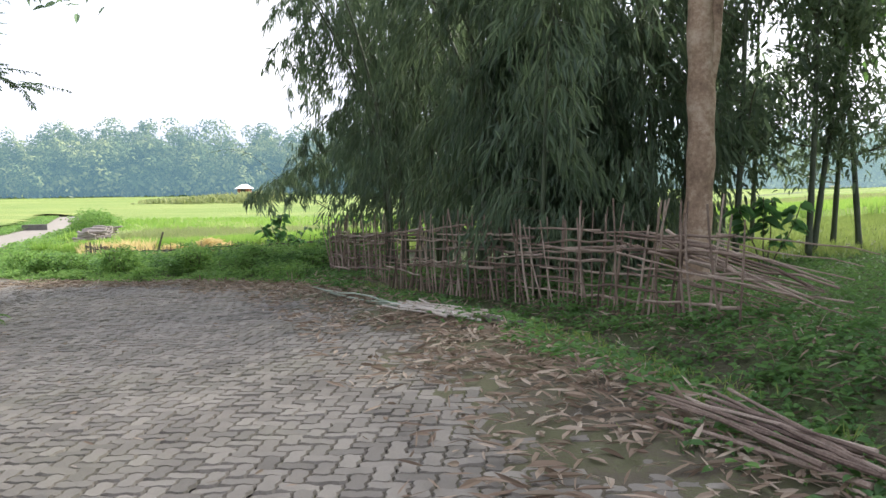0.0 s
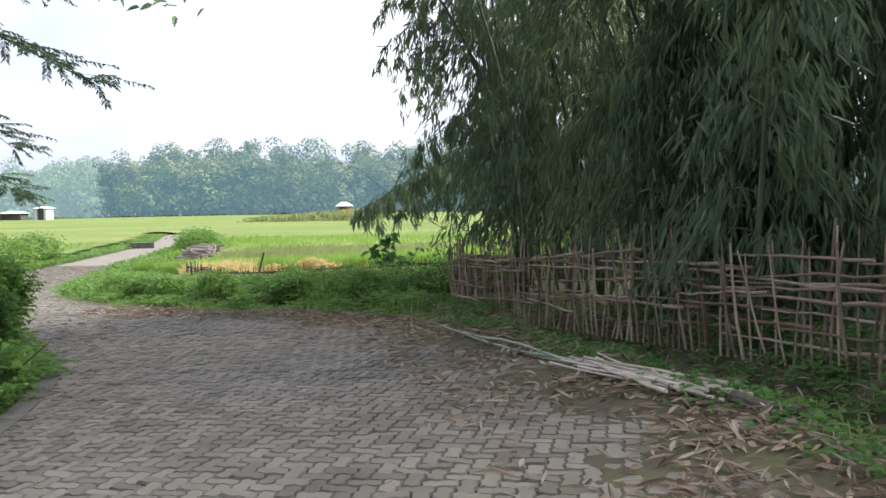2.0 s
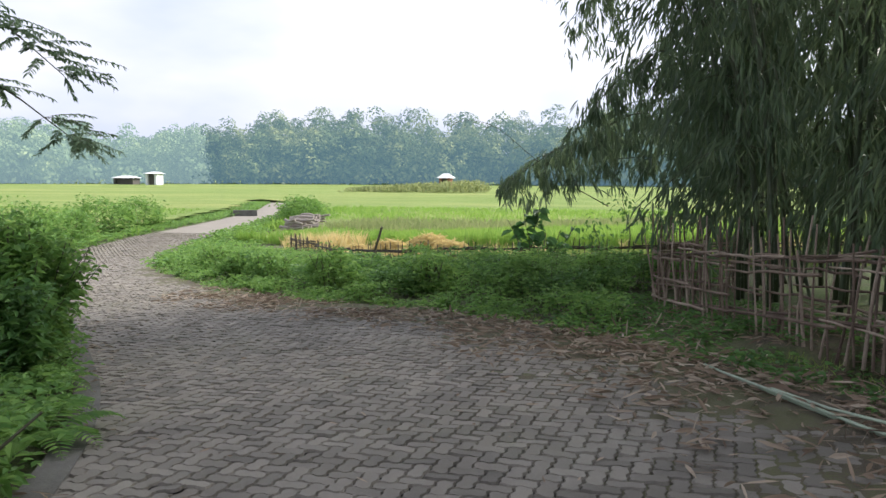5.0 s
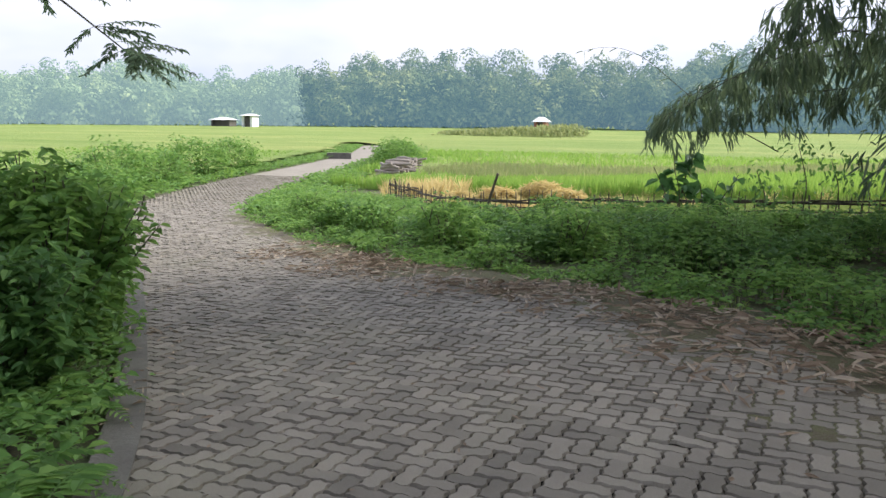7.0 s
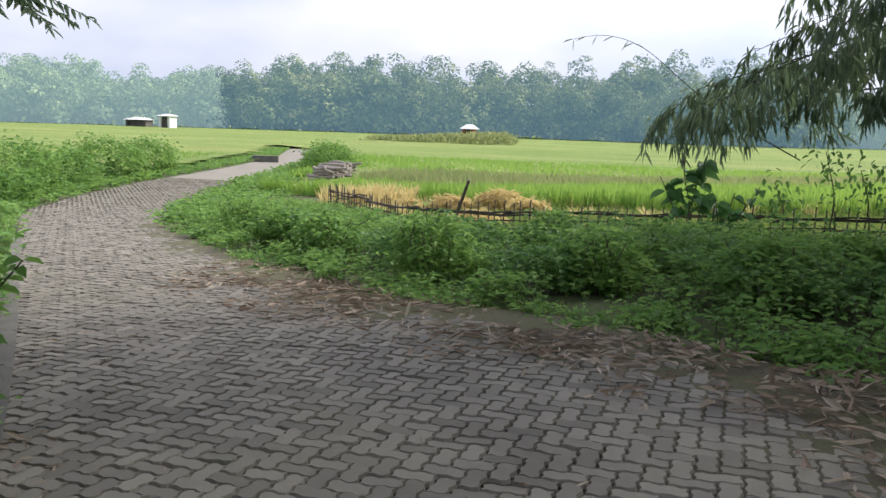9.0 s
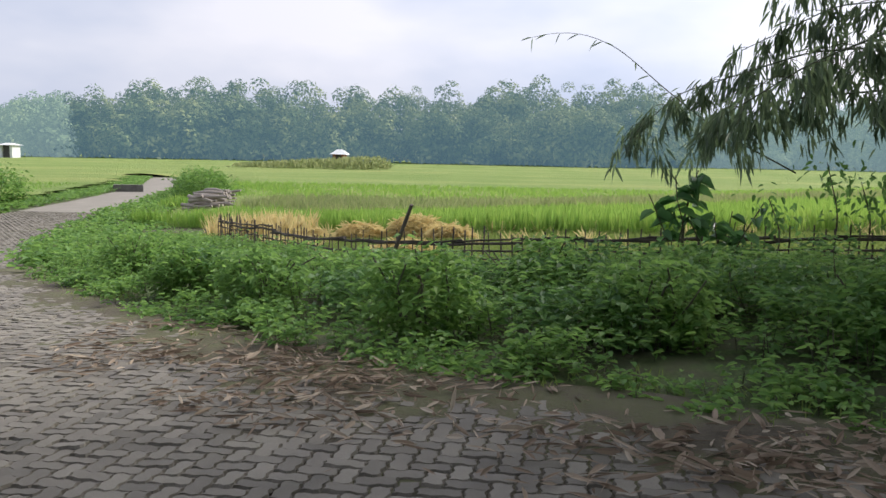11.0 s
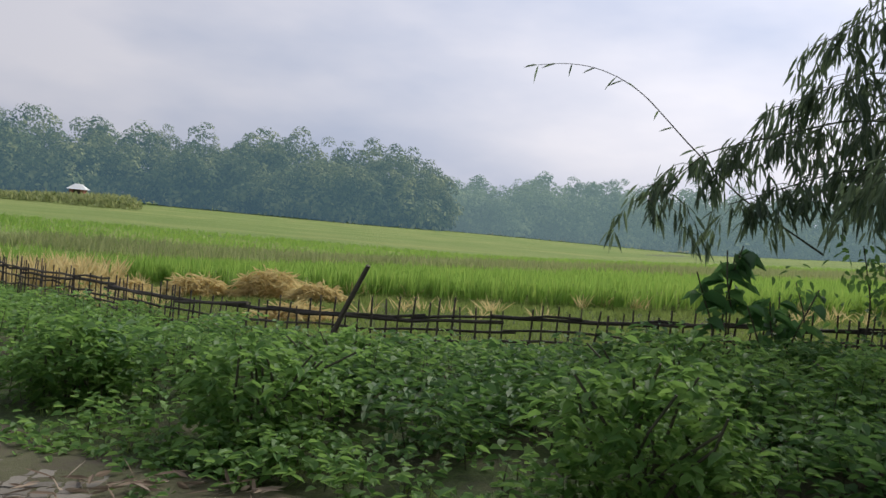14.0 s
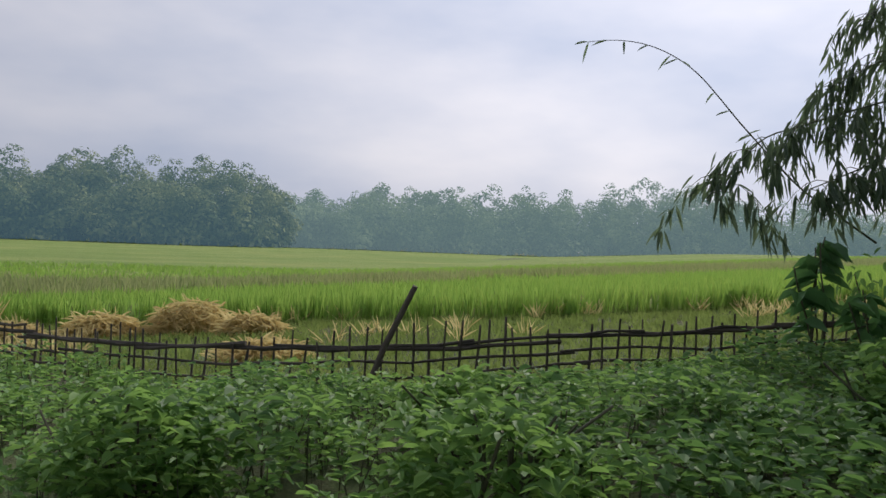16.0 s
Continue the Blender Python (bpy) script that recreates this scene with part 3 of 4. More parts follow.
hanging_stem([(-0.3, 20.5, -0.8), (-1.6, 20.9, 4.6), (-2.9, 21.3, 5.8), (-3.8, 21.6, 5.4), (-4.3, 21.9, 4.4)], 60, 1.0, HANG)
hanging_stem([(-0.5, 21.0, -0.8), (-1.4, 21.4, 6.6), (-3.0, 21.8, 8.4), (-4.2, 22.2, 8.3), (-4.8, 22.4, 7.4)], 60, 1.0, HANG)
whip = thing("bare_bamboo_whip", "nearly bare bamboo tip arching against the sky", "bamboo")
WP = resample([(-3.6, 26.9, 0.4), (-4.8, 27.1, 1.05), (-5.66, 27.17, 1.72), (-6.0, 27.2, 2.02), (-6.35, 27.22, 2.3), (-6.8, 27.3, 2.5), (-7.25, 27.4, 2.55), (-7.75, 27.45, 2.45)], 0.1)
part("stem", tube(WP, np.linspace(0.014, 0.003, len(WP)), 6), TWIG, whip)
wi = WP[np.array([-1, -1, -4, -6, -9, -12, -13, -15, -19, -22, -26])]
part("leaves", leaves(wi, rng.normal(size=(len(wi), 3)) * 0.5 + (-0.8, 0, -0.3), 0.2, 0.028), BAMBOO_LEAF, whip)


# ---- trees ----
def crooked_trunk(points, r0, r1, sides=10):
    P = resample(np.asarray(points, float), 0.25)
    return tube(P, np.linspace(r0, r1, len(P)) * (1 + 0.07 * np.sin(np.arange(len(P)) * 1.7)), sides)


tree = thing("tall_tree", "tall straight tree with pale brown flaking bark", "tree")
gz = float(land(3.85, 12.3))
part("trunk", crooked_trunk([(3.85, 12.3, gz - 0.2), (3.83, 12.3, gz + 0.25), (3.9, 12.3, gz + 2), (3.85, 12.35, gz + 5), (3.75, 12.4, gz + 11)], 0.215, 0.16, 14), BARK, tree, smooth=True)
part("limb", crooked_trunk([(3.9, 12.3, gz + 2.4), (4.05, 12.3, gz + 3.4), (4.12, 12.3, gz + 5), (4.3, 12.4, gz + 10)], 0.1, 0.12, 10), BARK, tree, smooth=True)
crown = rng.normal(size=(900, 3)) * (1.6, 1.6, 1.2) + (3.8, 12.4, gz + 11)
tagged(part("crown", leaves(crown, rng.normal(size=(900, 3)) + (0, 0, -0.6), 0.3, 0.1), BUSH_LEAF, tree), kind="stuff")


def slim_tree(x, y, h, lean, crown_low, k, leaf=0.2):
    z = float(land(x, y))
    root = thing("slim_tree", "slim dark tree with loose leafy crown by the field", "tree", "slim trees beyond the grove")
    top = np.array([x + lean[0], y + lean[1], z + h])
    P = [(x, y, z - 0.1), (x + lean[0] * 0.3 + 0.05, y + lean[1] * 0.3, z + h * 0.4), tuple(top)]
    part("trunk", crooked_trunk(P, 0.07, 0.025, 8), CULM, root, smooth=True)
    lim, pts = [], []
    for b in range(14):
        q = crown_low + (1 - crown_low) * rng.random()
        c = np.array([np.interp(q, [0, 0.4, 1], [p[i] for p in P]) for i in range(3)])
        e = c + np.array([rng.normal() * 0.9, rng.normal() * 0.9, rng.uniform(0.2, 0.9)])
        lim.append(stick(c, e, 0.016, 0.05, 4, 5))
        pts.append(c + (e - c) * rng.uniform(0.3, 1.15, (k // 14, 1)) + rng.normal(size=(k // 14, 3)) * 0.28)
    pts = np.concatenate(pts)
    part("limb_mass", joined(*lim), TWIG, root)
    L = rng.uniform(0.6, 1.2, len(pts)) * leaf
    tagged(part("crown", leaves(pts, rng.normal(size=(len(pts), 3)) * 0.6 + (0, 0, -0.5), L, L * 0.3), BAMBOO_LEAF, root), kind="stuff")


for x, y, h, lean, cl, k in ((6.9, 15.3, 6.5, (0.1, 0.1), 0.32, 2000), (7.3, 16.0, 6.0, (0.8, 0.2), 0.3, 1900), (5.3, 14.7, 6.5, (0.2, 0.2), 0.22, 2000), (8.5, 16.5, 6.0, (-0.9, 0.1), 0.3, 1900), (6.0, 17.5, 7.5, (0.2, 0.1), 0.25, 2100), (8.9, 18.5, 7.0, (0.3, 0.1), 0.2, 2100), (4.6, 15.4, 7.0, (0.0, 0.2), 0.25, 1700), (7.8, 20.5, 8.0, (0.1, 0.1), 0.2, 2100), (6.3, 21.0, 8.0, (0.2, 0.1), 0.25, 2000)):
    slim_tree(x, y, h, lean, cl, k)

def shade_tree(x, y, h, w):
    """A broad tree, mostly out of view, added to shade the lane."""
    root = thing("shade_tree", "broad dark green tree added beside the lane to shade it", "tree", "shade trees by the lane")
    z = float(land(x, y))
    part("trunk", crooked_trunk([(x, y, z - 0.2), (x + 0.1, y, z + h * 0.3), (x, y + 0.1, z + h * 0.75)], 0.22, 0.08, 10), BARK, root, smooth=True)
    pts = []
    for q in range(16):
        a, u = rng.uniform(0, 6.283), rng.uniform(0.35, 1.0)
        e = np.array([x + math.cos(a) * w * rng.uniform(0.3, 1), y + math.sin(a) * w * rng.uniform(0.3, 1), z + h * u])
        part("limb", stick((x, y, z + h * u * 0.65), e, 0.05, 0.04, 6, 6), BARK, root)
        pts.append(e + rng.normal(size=(230, 3)) * (0.9, 0.9, 0.6))
    pts = np.concatenate(pts)
    tagged(part("crown", leaves(pts, rng.normal(size=pts.shape) * 0.6 + (0, 0, -0.4), 0.3, 0.14), BUSH_LEAF, root), kind="stuff")


for x, y, h, w in ((10.5, 2.0, 11.0, 3.0), (11.5, 6.0, 11.5, 3.2), (12.0, 9.5, 12.0, 3.2), (13.0, 13.0, 12.0, 3.0), (9.5, -3.0, 11.0, 3.0), (11.8, 17.0, 12.0, 3.2), (9.8, 11.0, 11.0, 2.8)):
    shade_tree(x, y, h, w)

small = thing("crooked_tree", "small crooked dark tree behind the low picket fence", "tree")
part("trunk", crooked_trunk([(-1.37, 27.05, -1.1), (-1.38, 27.05, -0.55), (-1.3, 27.05, 0.1), (-1.02, 27.05, 0.55), (-0.95, 27.1, 0.85), (-1.12, 27.1, 1.3), (-1.3, 27.1, 1.8)], 0.07, 0.035, 8), DARK_STICK, small, smooth=True)
part("branch", crooked_trunk([(-1.3, 27.05, 0.1), (-1.45, 27.0, 0.4), (-1.75, 27.0, 0.9)], 0.03, 0.015, 6), DARK_STICK, small)
cp = rng.normal(size=(900, 3)) * (0.6, 0.5, 0.55) + (-1.5, 27.1, 2.3)
tagged(part("crown", leaves(cp, rng.normal(size=(900, 3)) * 0.6 + (0, 0, -0.6), 0.2, 0.04), BAMBOO_LEAF, small), kind="stuff")


def broad_plant(x, y, h, label, k=26, size=0.34):
    z = float(land(x, y))
    root = thing("broadleaf_sapling", label, "plant")
    st, base, way = [], [], []
    for b in range(4):
        e = np.array([x + (b - 1.5) * 0.3 + rng.normal() * 0.1, y + rng.normal() * 0.25, z + h * rng.uniform(0.75, 1.0)])
        st.append(stick((x + rng.normal() * 0.05, y, z - 0.05), e, 0.013, 0.02, 5, 6))
        for q in range(k):
            u = rng.uniform(0.25, 1.0) ** 0.7
            base.append(np.array([x, y, z]) + (e - (x, y, z)) * u)
            a = rng.uniform(0, 6.283)
            way.append((math.cos(a), math.sin(a), 0.15))
    part("stem_mass", joined(*st), TWIG, root)
    L = rng.uniform(0.6, 1.1, len(base)) * size
    part("leaves", leaves(np.array(base), np.array(way), L, L * 0.48, 0.3, 0.55), BROAD_LEAF, root)


broad_plant(-5.45, 26.2, 1.6, "young broad-leaved sapling growing beside the picket fence", 13, 0.36)
broad_plant(-4.95, 25.9, 1.15, "young broad-leaved sapling growing beside the picket fence", 11, 0.32)
broad_plant(5.4, 13.6, 1.3, "bright green broad-leaved sapling under the slim trees", 22, 0.3)
for x, y, h in ((-3.2, 26.6, 1.75), (-2.6, 26.9, 1.5), (-2.1, 27.3, 1.45), (-3.9, 26.9, 1.2)):
    z = float(land(x, y))
    root = thing("thin_shrub", "thin sparse shrub with small dark leaves", "shrub", "thin shrubs at the picket fence")
    P = resample([(x, y, z - 0.05), (x + 0.1, y, z + h * 0.5), (x - 0.15, y, z + h)], 0.1)
    part("stem", tube(P, np.linspace(0.018, 0.006, len(P)), 5), DARK_STICK, root)
    q = P[rng.integers(len(P) // 2, len(P), 60)] + rng.normal(size=(60, 3)) * (0.2, 0.15, 0.12)
    part("leaves", leaves(q, rng.normal(size=(60, 3)) + (0, 0, -0.6), 0.12, 0.06), BUSH_LEAF, root)


# ---- weeds, grass and crops ----
def weed_mass(name, label, x, y, h, mat, leaf, per, spread, kind="stuff", category="weeds"):
    """Leafy stems at each spot, joined into one mass."""
    z = land(x, y) - ditch(x, y)
    k = len(x)
    idx = np.repeat(np.arange(k), per)
    u = rng.random(len(idx)) ** 0.6
    hh = h[idx] if np.ndim(h) else np.full(len(idx), h)
    base = np.column_stack([x[idx], y[idx], z[idx]]) + np.column_stack([rng.normal(size=(len(idx), 2)) * spread * (0.35 + u[:, None]), u * hh])
    a = rng.uniform(0, 2 * math.pi, len(idx))
    way = np.column_stack([np.cos(a), np.sin(a), rng.uniform(-0.1, 0.45, len(idx))])
    L = rng.uniform(0.55, 1.25, len(idx)) * leaf
    V, F = leaves(base, way, L, L * rng.uniform(0.45, 0.65, len(idx)), 0.35, 0.3, 4.0)
    return tagged(mesh_object(name, V, F, mat), label, category, kind=kind)


def weed_stems(name, label, x, y, h, mat):
    z = land(x, y)
    k = len(x)
    base = np.column_stack([x, y, z - 0.03])
    return tagged(mesh_object(name, *leaves(base, np.column_stack([rng.normal(size=(k, 2)) * 0.14, np.ones(k)]), h, 0.012, 0.5, 0.05), mat), label, "weeds", kind="stuff")


def verge_keep(x, y):
    return ~inside(ROAD, x, y) & (line_distance(RIGHT_LINE, x, y) > 0.18)


def field_fence_y(x):
    return np.interp(x, [-16.2, -13.3, -11.6, -9.9, -6.6, -1.4, 4], [36.5, 32, 29.4, 27.9, 27.4, 26.6, 25.4])


x, y = scatter(14000, -19.5, -1.5, 16.0, 37.0, lambda x, y: verge_keep(x, y) & (y < field_fence_y(x) + 0.15) & (y > np.interp(x, [-25, -13, -2], [30, 21, 15])) & ~((x > -3.1) & (y < 21.5)))
d = line_distance(RIGHT_LINE, x, y)
pat = bumpy(x, y, 0.55)
hgt = np.clip(0.14 + 0.22 * (d - 0.2), 0.12, 0.46) * (1.05 + 0.9 * pat) * np.clip((field_fence_y(x) - y) * 0.35 + 0.3, 0.3, 1)
hgt *= 0.95 + 0.5 * bumpy(x, y, 1.9, 31.0)
keep = rng.random(len(x)) < np.clip(0.42 + 1.5 * bumpy(x, y, 1.3, 12.0), 0.06, 1)
weed_mass("verge_weeds", "dense green leafy weeds on the verge", x[keep], y[keep], hgt[keep], WEED_LEAF, 0.085, 22, 0.085)
weed_stems("weed_stalks", "thin green stalks among the weeds", x[keep], y[keep], hgt[keep] * 1.05, TWIG)
x, y = scatter(2600, -13.5, -1.5, 18.5, 27.5, lambda x, y: verge_keep(x, y) & (line_distance(RIGHT_LINE, x, y) > 1.3) & (y < field_fence_y(x) - 1.3) & (bumpy(x, y, 0.6, 9.0) > 0.02) & ~((x > -3.1) & (y < 21.5)))
weed_mass("tall_weeds", "taller broad-leaved weeds rising above the verge", x, y, 0.54 + 0.3 * bumpy(x, y, 0.8, 5.0), BUSH_LEAF, 0.105, 20, 0.09)
# under the grove fence
x, y = scatter(2900, -4.0, 6.0, 2.0, 20.0, lambda x, y: verge_keep(x, y) & (line_distance(RIGHT_LINE, x, y) < 3.2))
weed_mass("ditch_weeds", "low dark weeds and creepers below the stick fence", x, y, 0.16 + 0.1 * bumpy(x, y, 0.9, 3.0), BUSH_LEAF, 0.085, 14, 0.09)
x, y = scatter(9000, 1.5, 14.0, 2.0, 16.0, lambda x, y: verge_keep(x, y) & (line_distance(RIGHT_LINE, x, y) > 1.2))
weed_mass("shade_grass", "short green grass and creepers in the shade", x, y, 0.1, BUSH_LEAF, 0.07, 7, 0.1)


def bush(x, y, h, w, k, label, mat, leaf=0.11, shoots=0):
    root = thing("bush", label, "bush", "bushes along the lane")
    z = float(land(x, y))
    st = [stick((x + rng.normal() * 0.12, y + rng.normal() * 0.12, z - 0.05), (x + rng.normal() * w * 0.5, y + rng.normal() * w * 0.5, z + h * rng.uniform(0.7, 1.0)), 0.012, 0.05, 5, 5) for _ in range(10)]
    part("stem_mass", joined(*st), TWIG, root)
    v = unit(rng.normal(size=(k, 3))) * rng.uniform(0.35, 1.0, (k, 1)) ** 0.5
    lump = np.array([noise.noise((a * 2.2 + x, b * 2.2 + y, c * 2.2)) for a, b, c in v])
    p = v * (1 + 0.55 * lump[:, None]) * (w, w, h * 0.55) + (x, y, z + h * 0.5)
    p[:, 2] = np.maximum(p[:, 2], z + 0.03)
    a = rng.uniform(0, 6.283, k)
    L = rng.uniform(0.55, 1.25, k) * leaf
    V, F = leaves(p, np.column_stack([np.cos(a), np.sin(a), rng.uniform(-0.3, 0.4, k)]), L, L * 0.55, 0.3, 0.35, 3.5)
    tagged(part("foliage", (V, F), mat, root), kind="stuff")
    for q in range(shoots):
        a, u = rng.uniform(0, 6.283), math.sqrt(rng.random())
        o = np.array([math.cos(a) * w * u, math.sin(a) * w * u, 0.0])
        p0 = np.array([x, y, z]) + o * 0.75 + (0, 0, h * 0.4)
        p1 = np.array([x, y, z]) + o * 1.3 + (0, 0, h * rng.uniform(0.85, 1.15) * (1.05 - 0.3 * u))
        shoot = part("shoot", stick(p0, p1, 0.007, 0.03, 5, 6), TWIG, root)
        t = np.repeat(np.linspace(0.25, 1.0, 8), 2)[:, None]
        b = q + np.arange(16) * math.pi + np.repeat(np.arange(8), 2) * 1.3
        part("leaves", leaves(p0 + (p1 - p0) * t, np.column_stack([np.cos(b), np.sin(b), np.full(16, 0.1)]), leaf * (1.35 - 0.5 * t[:, 0]), leaf * 0.55, 0.3, 0.4, 4.0), mat, shoot)


def fern(x, y, size):
    root = thing("fern", "bright green fern with arching fronds by the edging", "fern", "ferns under the roadside bush")
    z = float(land(x, y))
    for q in range(9):
        a = q * 0.7 + rng.normal() * 0.2
        u = np.linspace(0, 1, 22)
        L = size * rng.uniform(0.75, 1.1)
        P = np.column_stack([x + np.cos(a) * L * u, y + np.sin(a) * L * u, z + L * (1.1 * u - 0.95 * u * u)])
        side = np.array([-math.sin(a), math.cos(a), -0.1])
        fwd = np.array([math.cos(a), math.sin(a), 0.0])
        w = 0.17 * size / 0.7 * np.sin(np.pi * np.clip(u[3:] * 0.85 + 0.12, 0, 1))
        blade = [tube(P, np.linspace(0.005, 0.0015, 22), 4, False)]
        for sg in (-1, 1):
            blade.append(leaves(P[3:], np.tile(side * sg + fwd * 0.35, (19, 1)), w, w * 0.22 + 0.006, 0.2, 0.2, 5.0))
        part("frond", joined(*blade), WEED_LEAF, root)


fern(-6.95, 11.75, 0.7)
fern(-7.5, 12.1, 0.6)
fern(-8.2, 13.2, 0.6)
bush(-9.75, 14.75, 1.6, 0.68, 4200, "leafy green roadside bush taller than a child", WEED_LEAF, 0.12, 22)
bush(-9.0, 13.5, 1.05, 0.62, 2600, "lower dark green bush at the paving edge", BUSH_LEAF, 0.11, 14)
bush(-11.5, 15.9, 1.35, 0.8, 3000, "dense green bush behind the roadside bush", BUSH_LEAF, 0.12, 12)
for x, y, h, w in ((-8.7, 21.7, 0.9, 0.55), (-10.8, 23.5, 0.75, 0.55), (-6.6, 21.4, 0.75, 0.55), (-12.3, 25.0, 0.7, 0.55), (-4.9, 20.7, 0.7, 0.5), (-7.4, 23.6, 0.8, 0.55), (-10.0, 25.4, 0.6, 0.5), (-5.8, 23.4, 0.7, 0.5), (-14.2, 27.2, 0.8, 0.6), (-3.6, 22.6, 0.6, 0.5)):
    bush(x, y, h, w, 1300, "leafy green weed bush standing on the verge", WEED_LEAF, 0.1)
bush(-6.7, 10.3, 0.7, 0.6, 1800, "low green bush beside the concrete edging", WEED_LEAF)
for x, y, h, w in ((-27.4, 34.5, 1.3, 1.6), (-29.6, 37.8, 2.1, 1.9), (-30.6, 41.5, 1.7, 1.7), (-32.0, 46.5, 2.0, 1.9), (-28.2, 32.5, 1.0, 1.4), (-33.4, 52, 1.9, 1.7), (-25.6, 59.5, 1.9, 1.8), (-27.2, 63, 1.5, 1.6)):
    bush(x, y, h, w, 1800, "sunlit pale green bush beside the far bend", WEED_LEAF, 0.2)
x, y = scatter(6500, -18, -5.2, 3.0, 22, lambda x, y: ~inside(ROAD, x, y) & (line_distance(LEFT_LINE, x, y) < 1.3) & (x < np.interp(y, LEFT_LINE[:, 1], LEFT_LINE[:, 0]) - 0.12))
weed_mass("edge_weeds", "low green weeds along the concrete edging", x, y, 0.3 + 0.2 * bumpy(x, y, 0.9, 8.0), WEED_LEAF, 0.09, 16, 0.08)
x, y = scatter(9000, -46, -17, 23, 92, lambda x, y: ~inside(ROAD, x, y) & (np.minimum(line_distance(LEFT_LINE, x, y), line_distance(RIGHT_LINE, x, y)) < 3.4) & (rng.random(len(x)) < np.clip(1.5 - np.minimum(line_distance(LEFT_LINE, x, y), line_distance(RIGHT_LINE, x, y)) * 0.4, 0, 1)))
weed_mass("far_edge_weeds", "sunlit weeds fringing the far bend", x, y, 0.3, WEED_LEAF, 0.2, 14, 0.15)


def blades(name, label, x, y, h, w, mat, per, lean=0.22, category="grass", drop=0.0):
    z = land(x, y)
    idx = np.repeat(np.arange(len(x)), per)
    base = np.column_stack([x[idx], y[idx], z[idx] - drop]) + np.column_stack([rng.normal(size=(len(idx), 2)) * 0.07, np.zeros(len(idx))])
    way = np.column_stack([rng.normal(size=(len(idx), 2)) * lean, np.ones(len(idx))])
    return tagged(mesh_object(name, *leaves(base, way, rng.uniform(0.7, 1.15, len(idx)) * h, w, 0.3, 0.12), mat), label, category, kind="stuff")


def rice_edge(x):
    return np.interp(x, [-60, -18, -14, -4, 12, 60], [46, 43, 40.5, 35.6, 32.8, 32])


def build_fields():
    xs = np.concatenate([np.linspace(-420, -70, 30), np.linspace(-60, 60, 121), np.linspace(70, 420, 30)])
    ts = np.concatenate([np.linspace(0, 30, 40), np.linspace(34, 240, 50)])
    X, T = np.meshgrid(xs, ts)
    Y = rice_edge(X) + 0.5 + T
    Z = land(X, Y) + 0.38 + 0.05 * np.sin(X * 0.7 + Y * 0.4)
    Z[0] -= 0.35
    Z -= 0.36 * np.clip(1.6 - 0.3 * line_distance(RIGHT_LINE, X, Y), 0, 1)
    V = np.stack([X, Y, Z], 2).reshape(-1, 3)
    w = len(xs)
    i = (np.arange(len(ts) - 1)[:, None] * w + np.arange(w - 1)[None]).ravel()
    F = np.stack([i, i + 1, i + w + 1, i + w], 1)
    cen = V[F].mean(1)
    out = ~inside(ROAD, cen[:, 0], cen[:, 1]) & (line_distance(LEFT_LINE, cen[:, 0], cen[:, 1]) > 2.0) & (line_distance(RIGHT_LINE, cen[:, 0], cen[:, 1]) > 2.5)
    tagged(mesh_object("rice_field", V, F[out], FIELD, smooth=True), "wide field of ripening yellow-green rice", "rice field", kind="stuff")
    lx, ly = np.meshgrid(np.linspace(-420, -16, 90), np.linspace(0, 200, 60))
    LY = ly + np.interp(lx, [-420, -60, -30, -16], [10, 14, 20, 24])
    Z = land(lx, LY) + 0.36 - 0.34 * np.clip(2.95 - 0.3 * line_distance(LEFT_LINE, lx, LY), 0, 1)
    V = np.stack([lx, LY, Z], 2).reshape(-1, 3)
    w = 90
    i = (np.arange(59)[:, None] * w + np.arange(w - 1)[None]).ravel()
    F = np.stack([i, i + 1, i + w + 1, i + w], 1)
    cen = V[F].mean(1)
    lim = np.interp(cen[:, 1], LEFT_LINE[:, 1], LEFT_LINE[:, 0])
    ok = (cen[:, 0] < lim - 4.2)
    tagged(mesh_object("rice_field", V, F[ok], FIELD, smooth=True), "flat pale green rice field beyond the lane", "rice field", kind="stuff")
    free = lambda x, y: ~inside(ROAD, x, y) & (line_distance(RIGHT_LINE, x, y) > 2.0) & ((np.abs(x + 22.4) > 1.9) | (y < 44) | (y > 58))
    x, y = scatter(16000, -26, 30, 34, 46, lambda x, y: (y > rice_edge(x)) & free(x, y))
    blades("rice_plants", "upright bright green rice plants at the field's near edge", x, y, 0.75, 0.03, RICE_BLADE, 6, 0.16, "rice")
    x, y = scatter(16000, -30, 60, 46, 78, free)
    blades("rice_plants", "yellow-green rice plants standing across the field", x, y, 0.72, 0.06, RICE_BLADE, 4, 0.25, "rice")
    x, y = scatter(9000, -60, -18, 16, 70, lambda x, y: x < np.interp(y, LEFT_LINE[:, 1], LEFT_LINE[:, 0]) - 3.5)
    blades("rice_plants", "pale green rice plants beyond the lane", x, y, 0.6, 0.06, RICE_BLADE, 4, 0.25, "rice")
    x, y = scatter(15000, -20, 20, 26, 40, lambda x, y: (y > field_fence_y(x) + 0.2) & (y < rice_edge(x) + 0.3) & free(x, y))
    blades("field_grass", "short trampled green grass between fence and rice", x, y, 0.2, 0.016, GRASS_BLADE, 8, 0.55)
    x, y = scatter(260, -17, 14, 32, 40, lambda x, y: (y > field_fence_y(x) + 0.8) & (y < rice_edge(x) + 1.2) & (bumpy(x, y, 0.35, 2.0) > 0.05))
    blades("dry_grass", "straw-coloured dry weeds at the edge of the rice", x, y, 0.5, 0.02, STRAW, 14, 0.5)
    x, y = scatter(30, -17.2, -14.2, 36.8, 40.5)
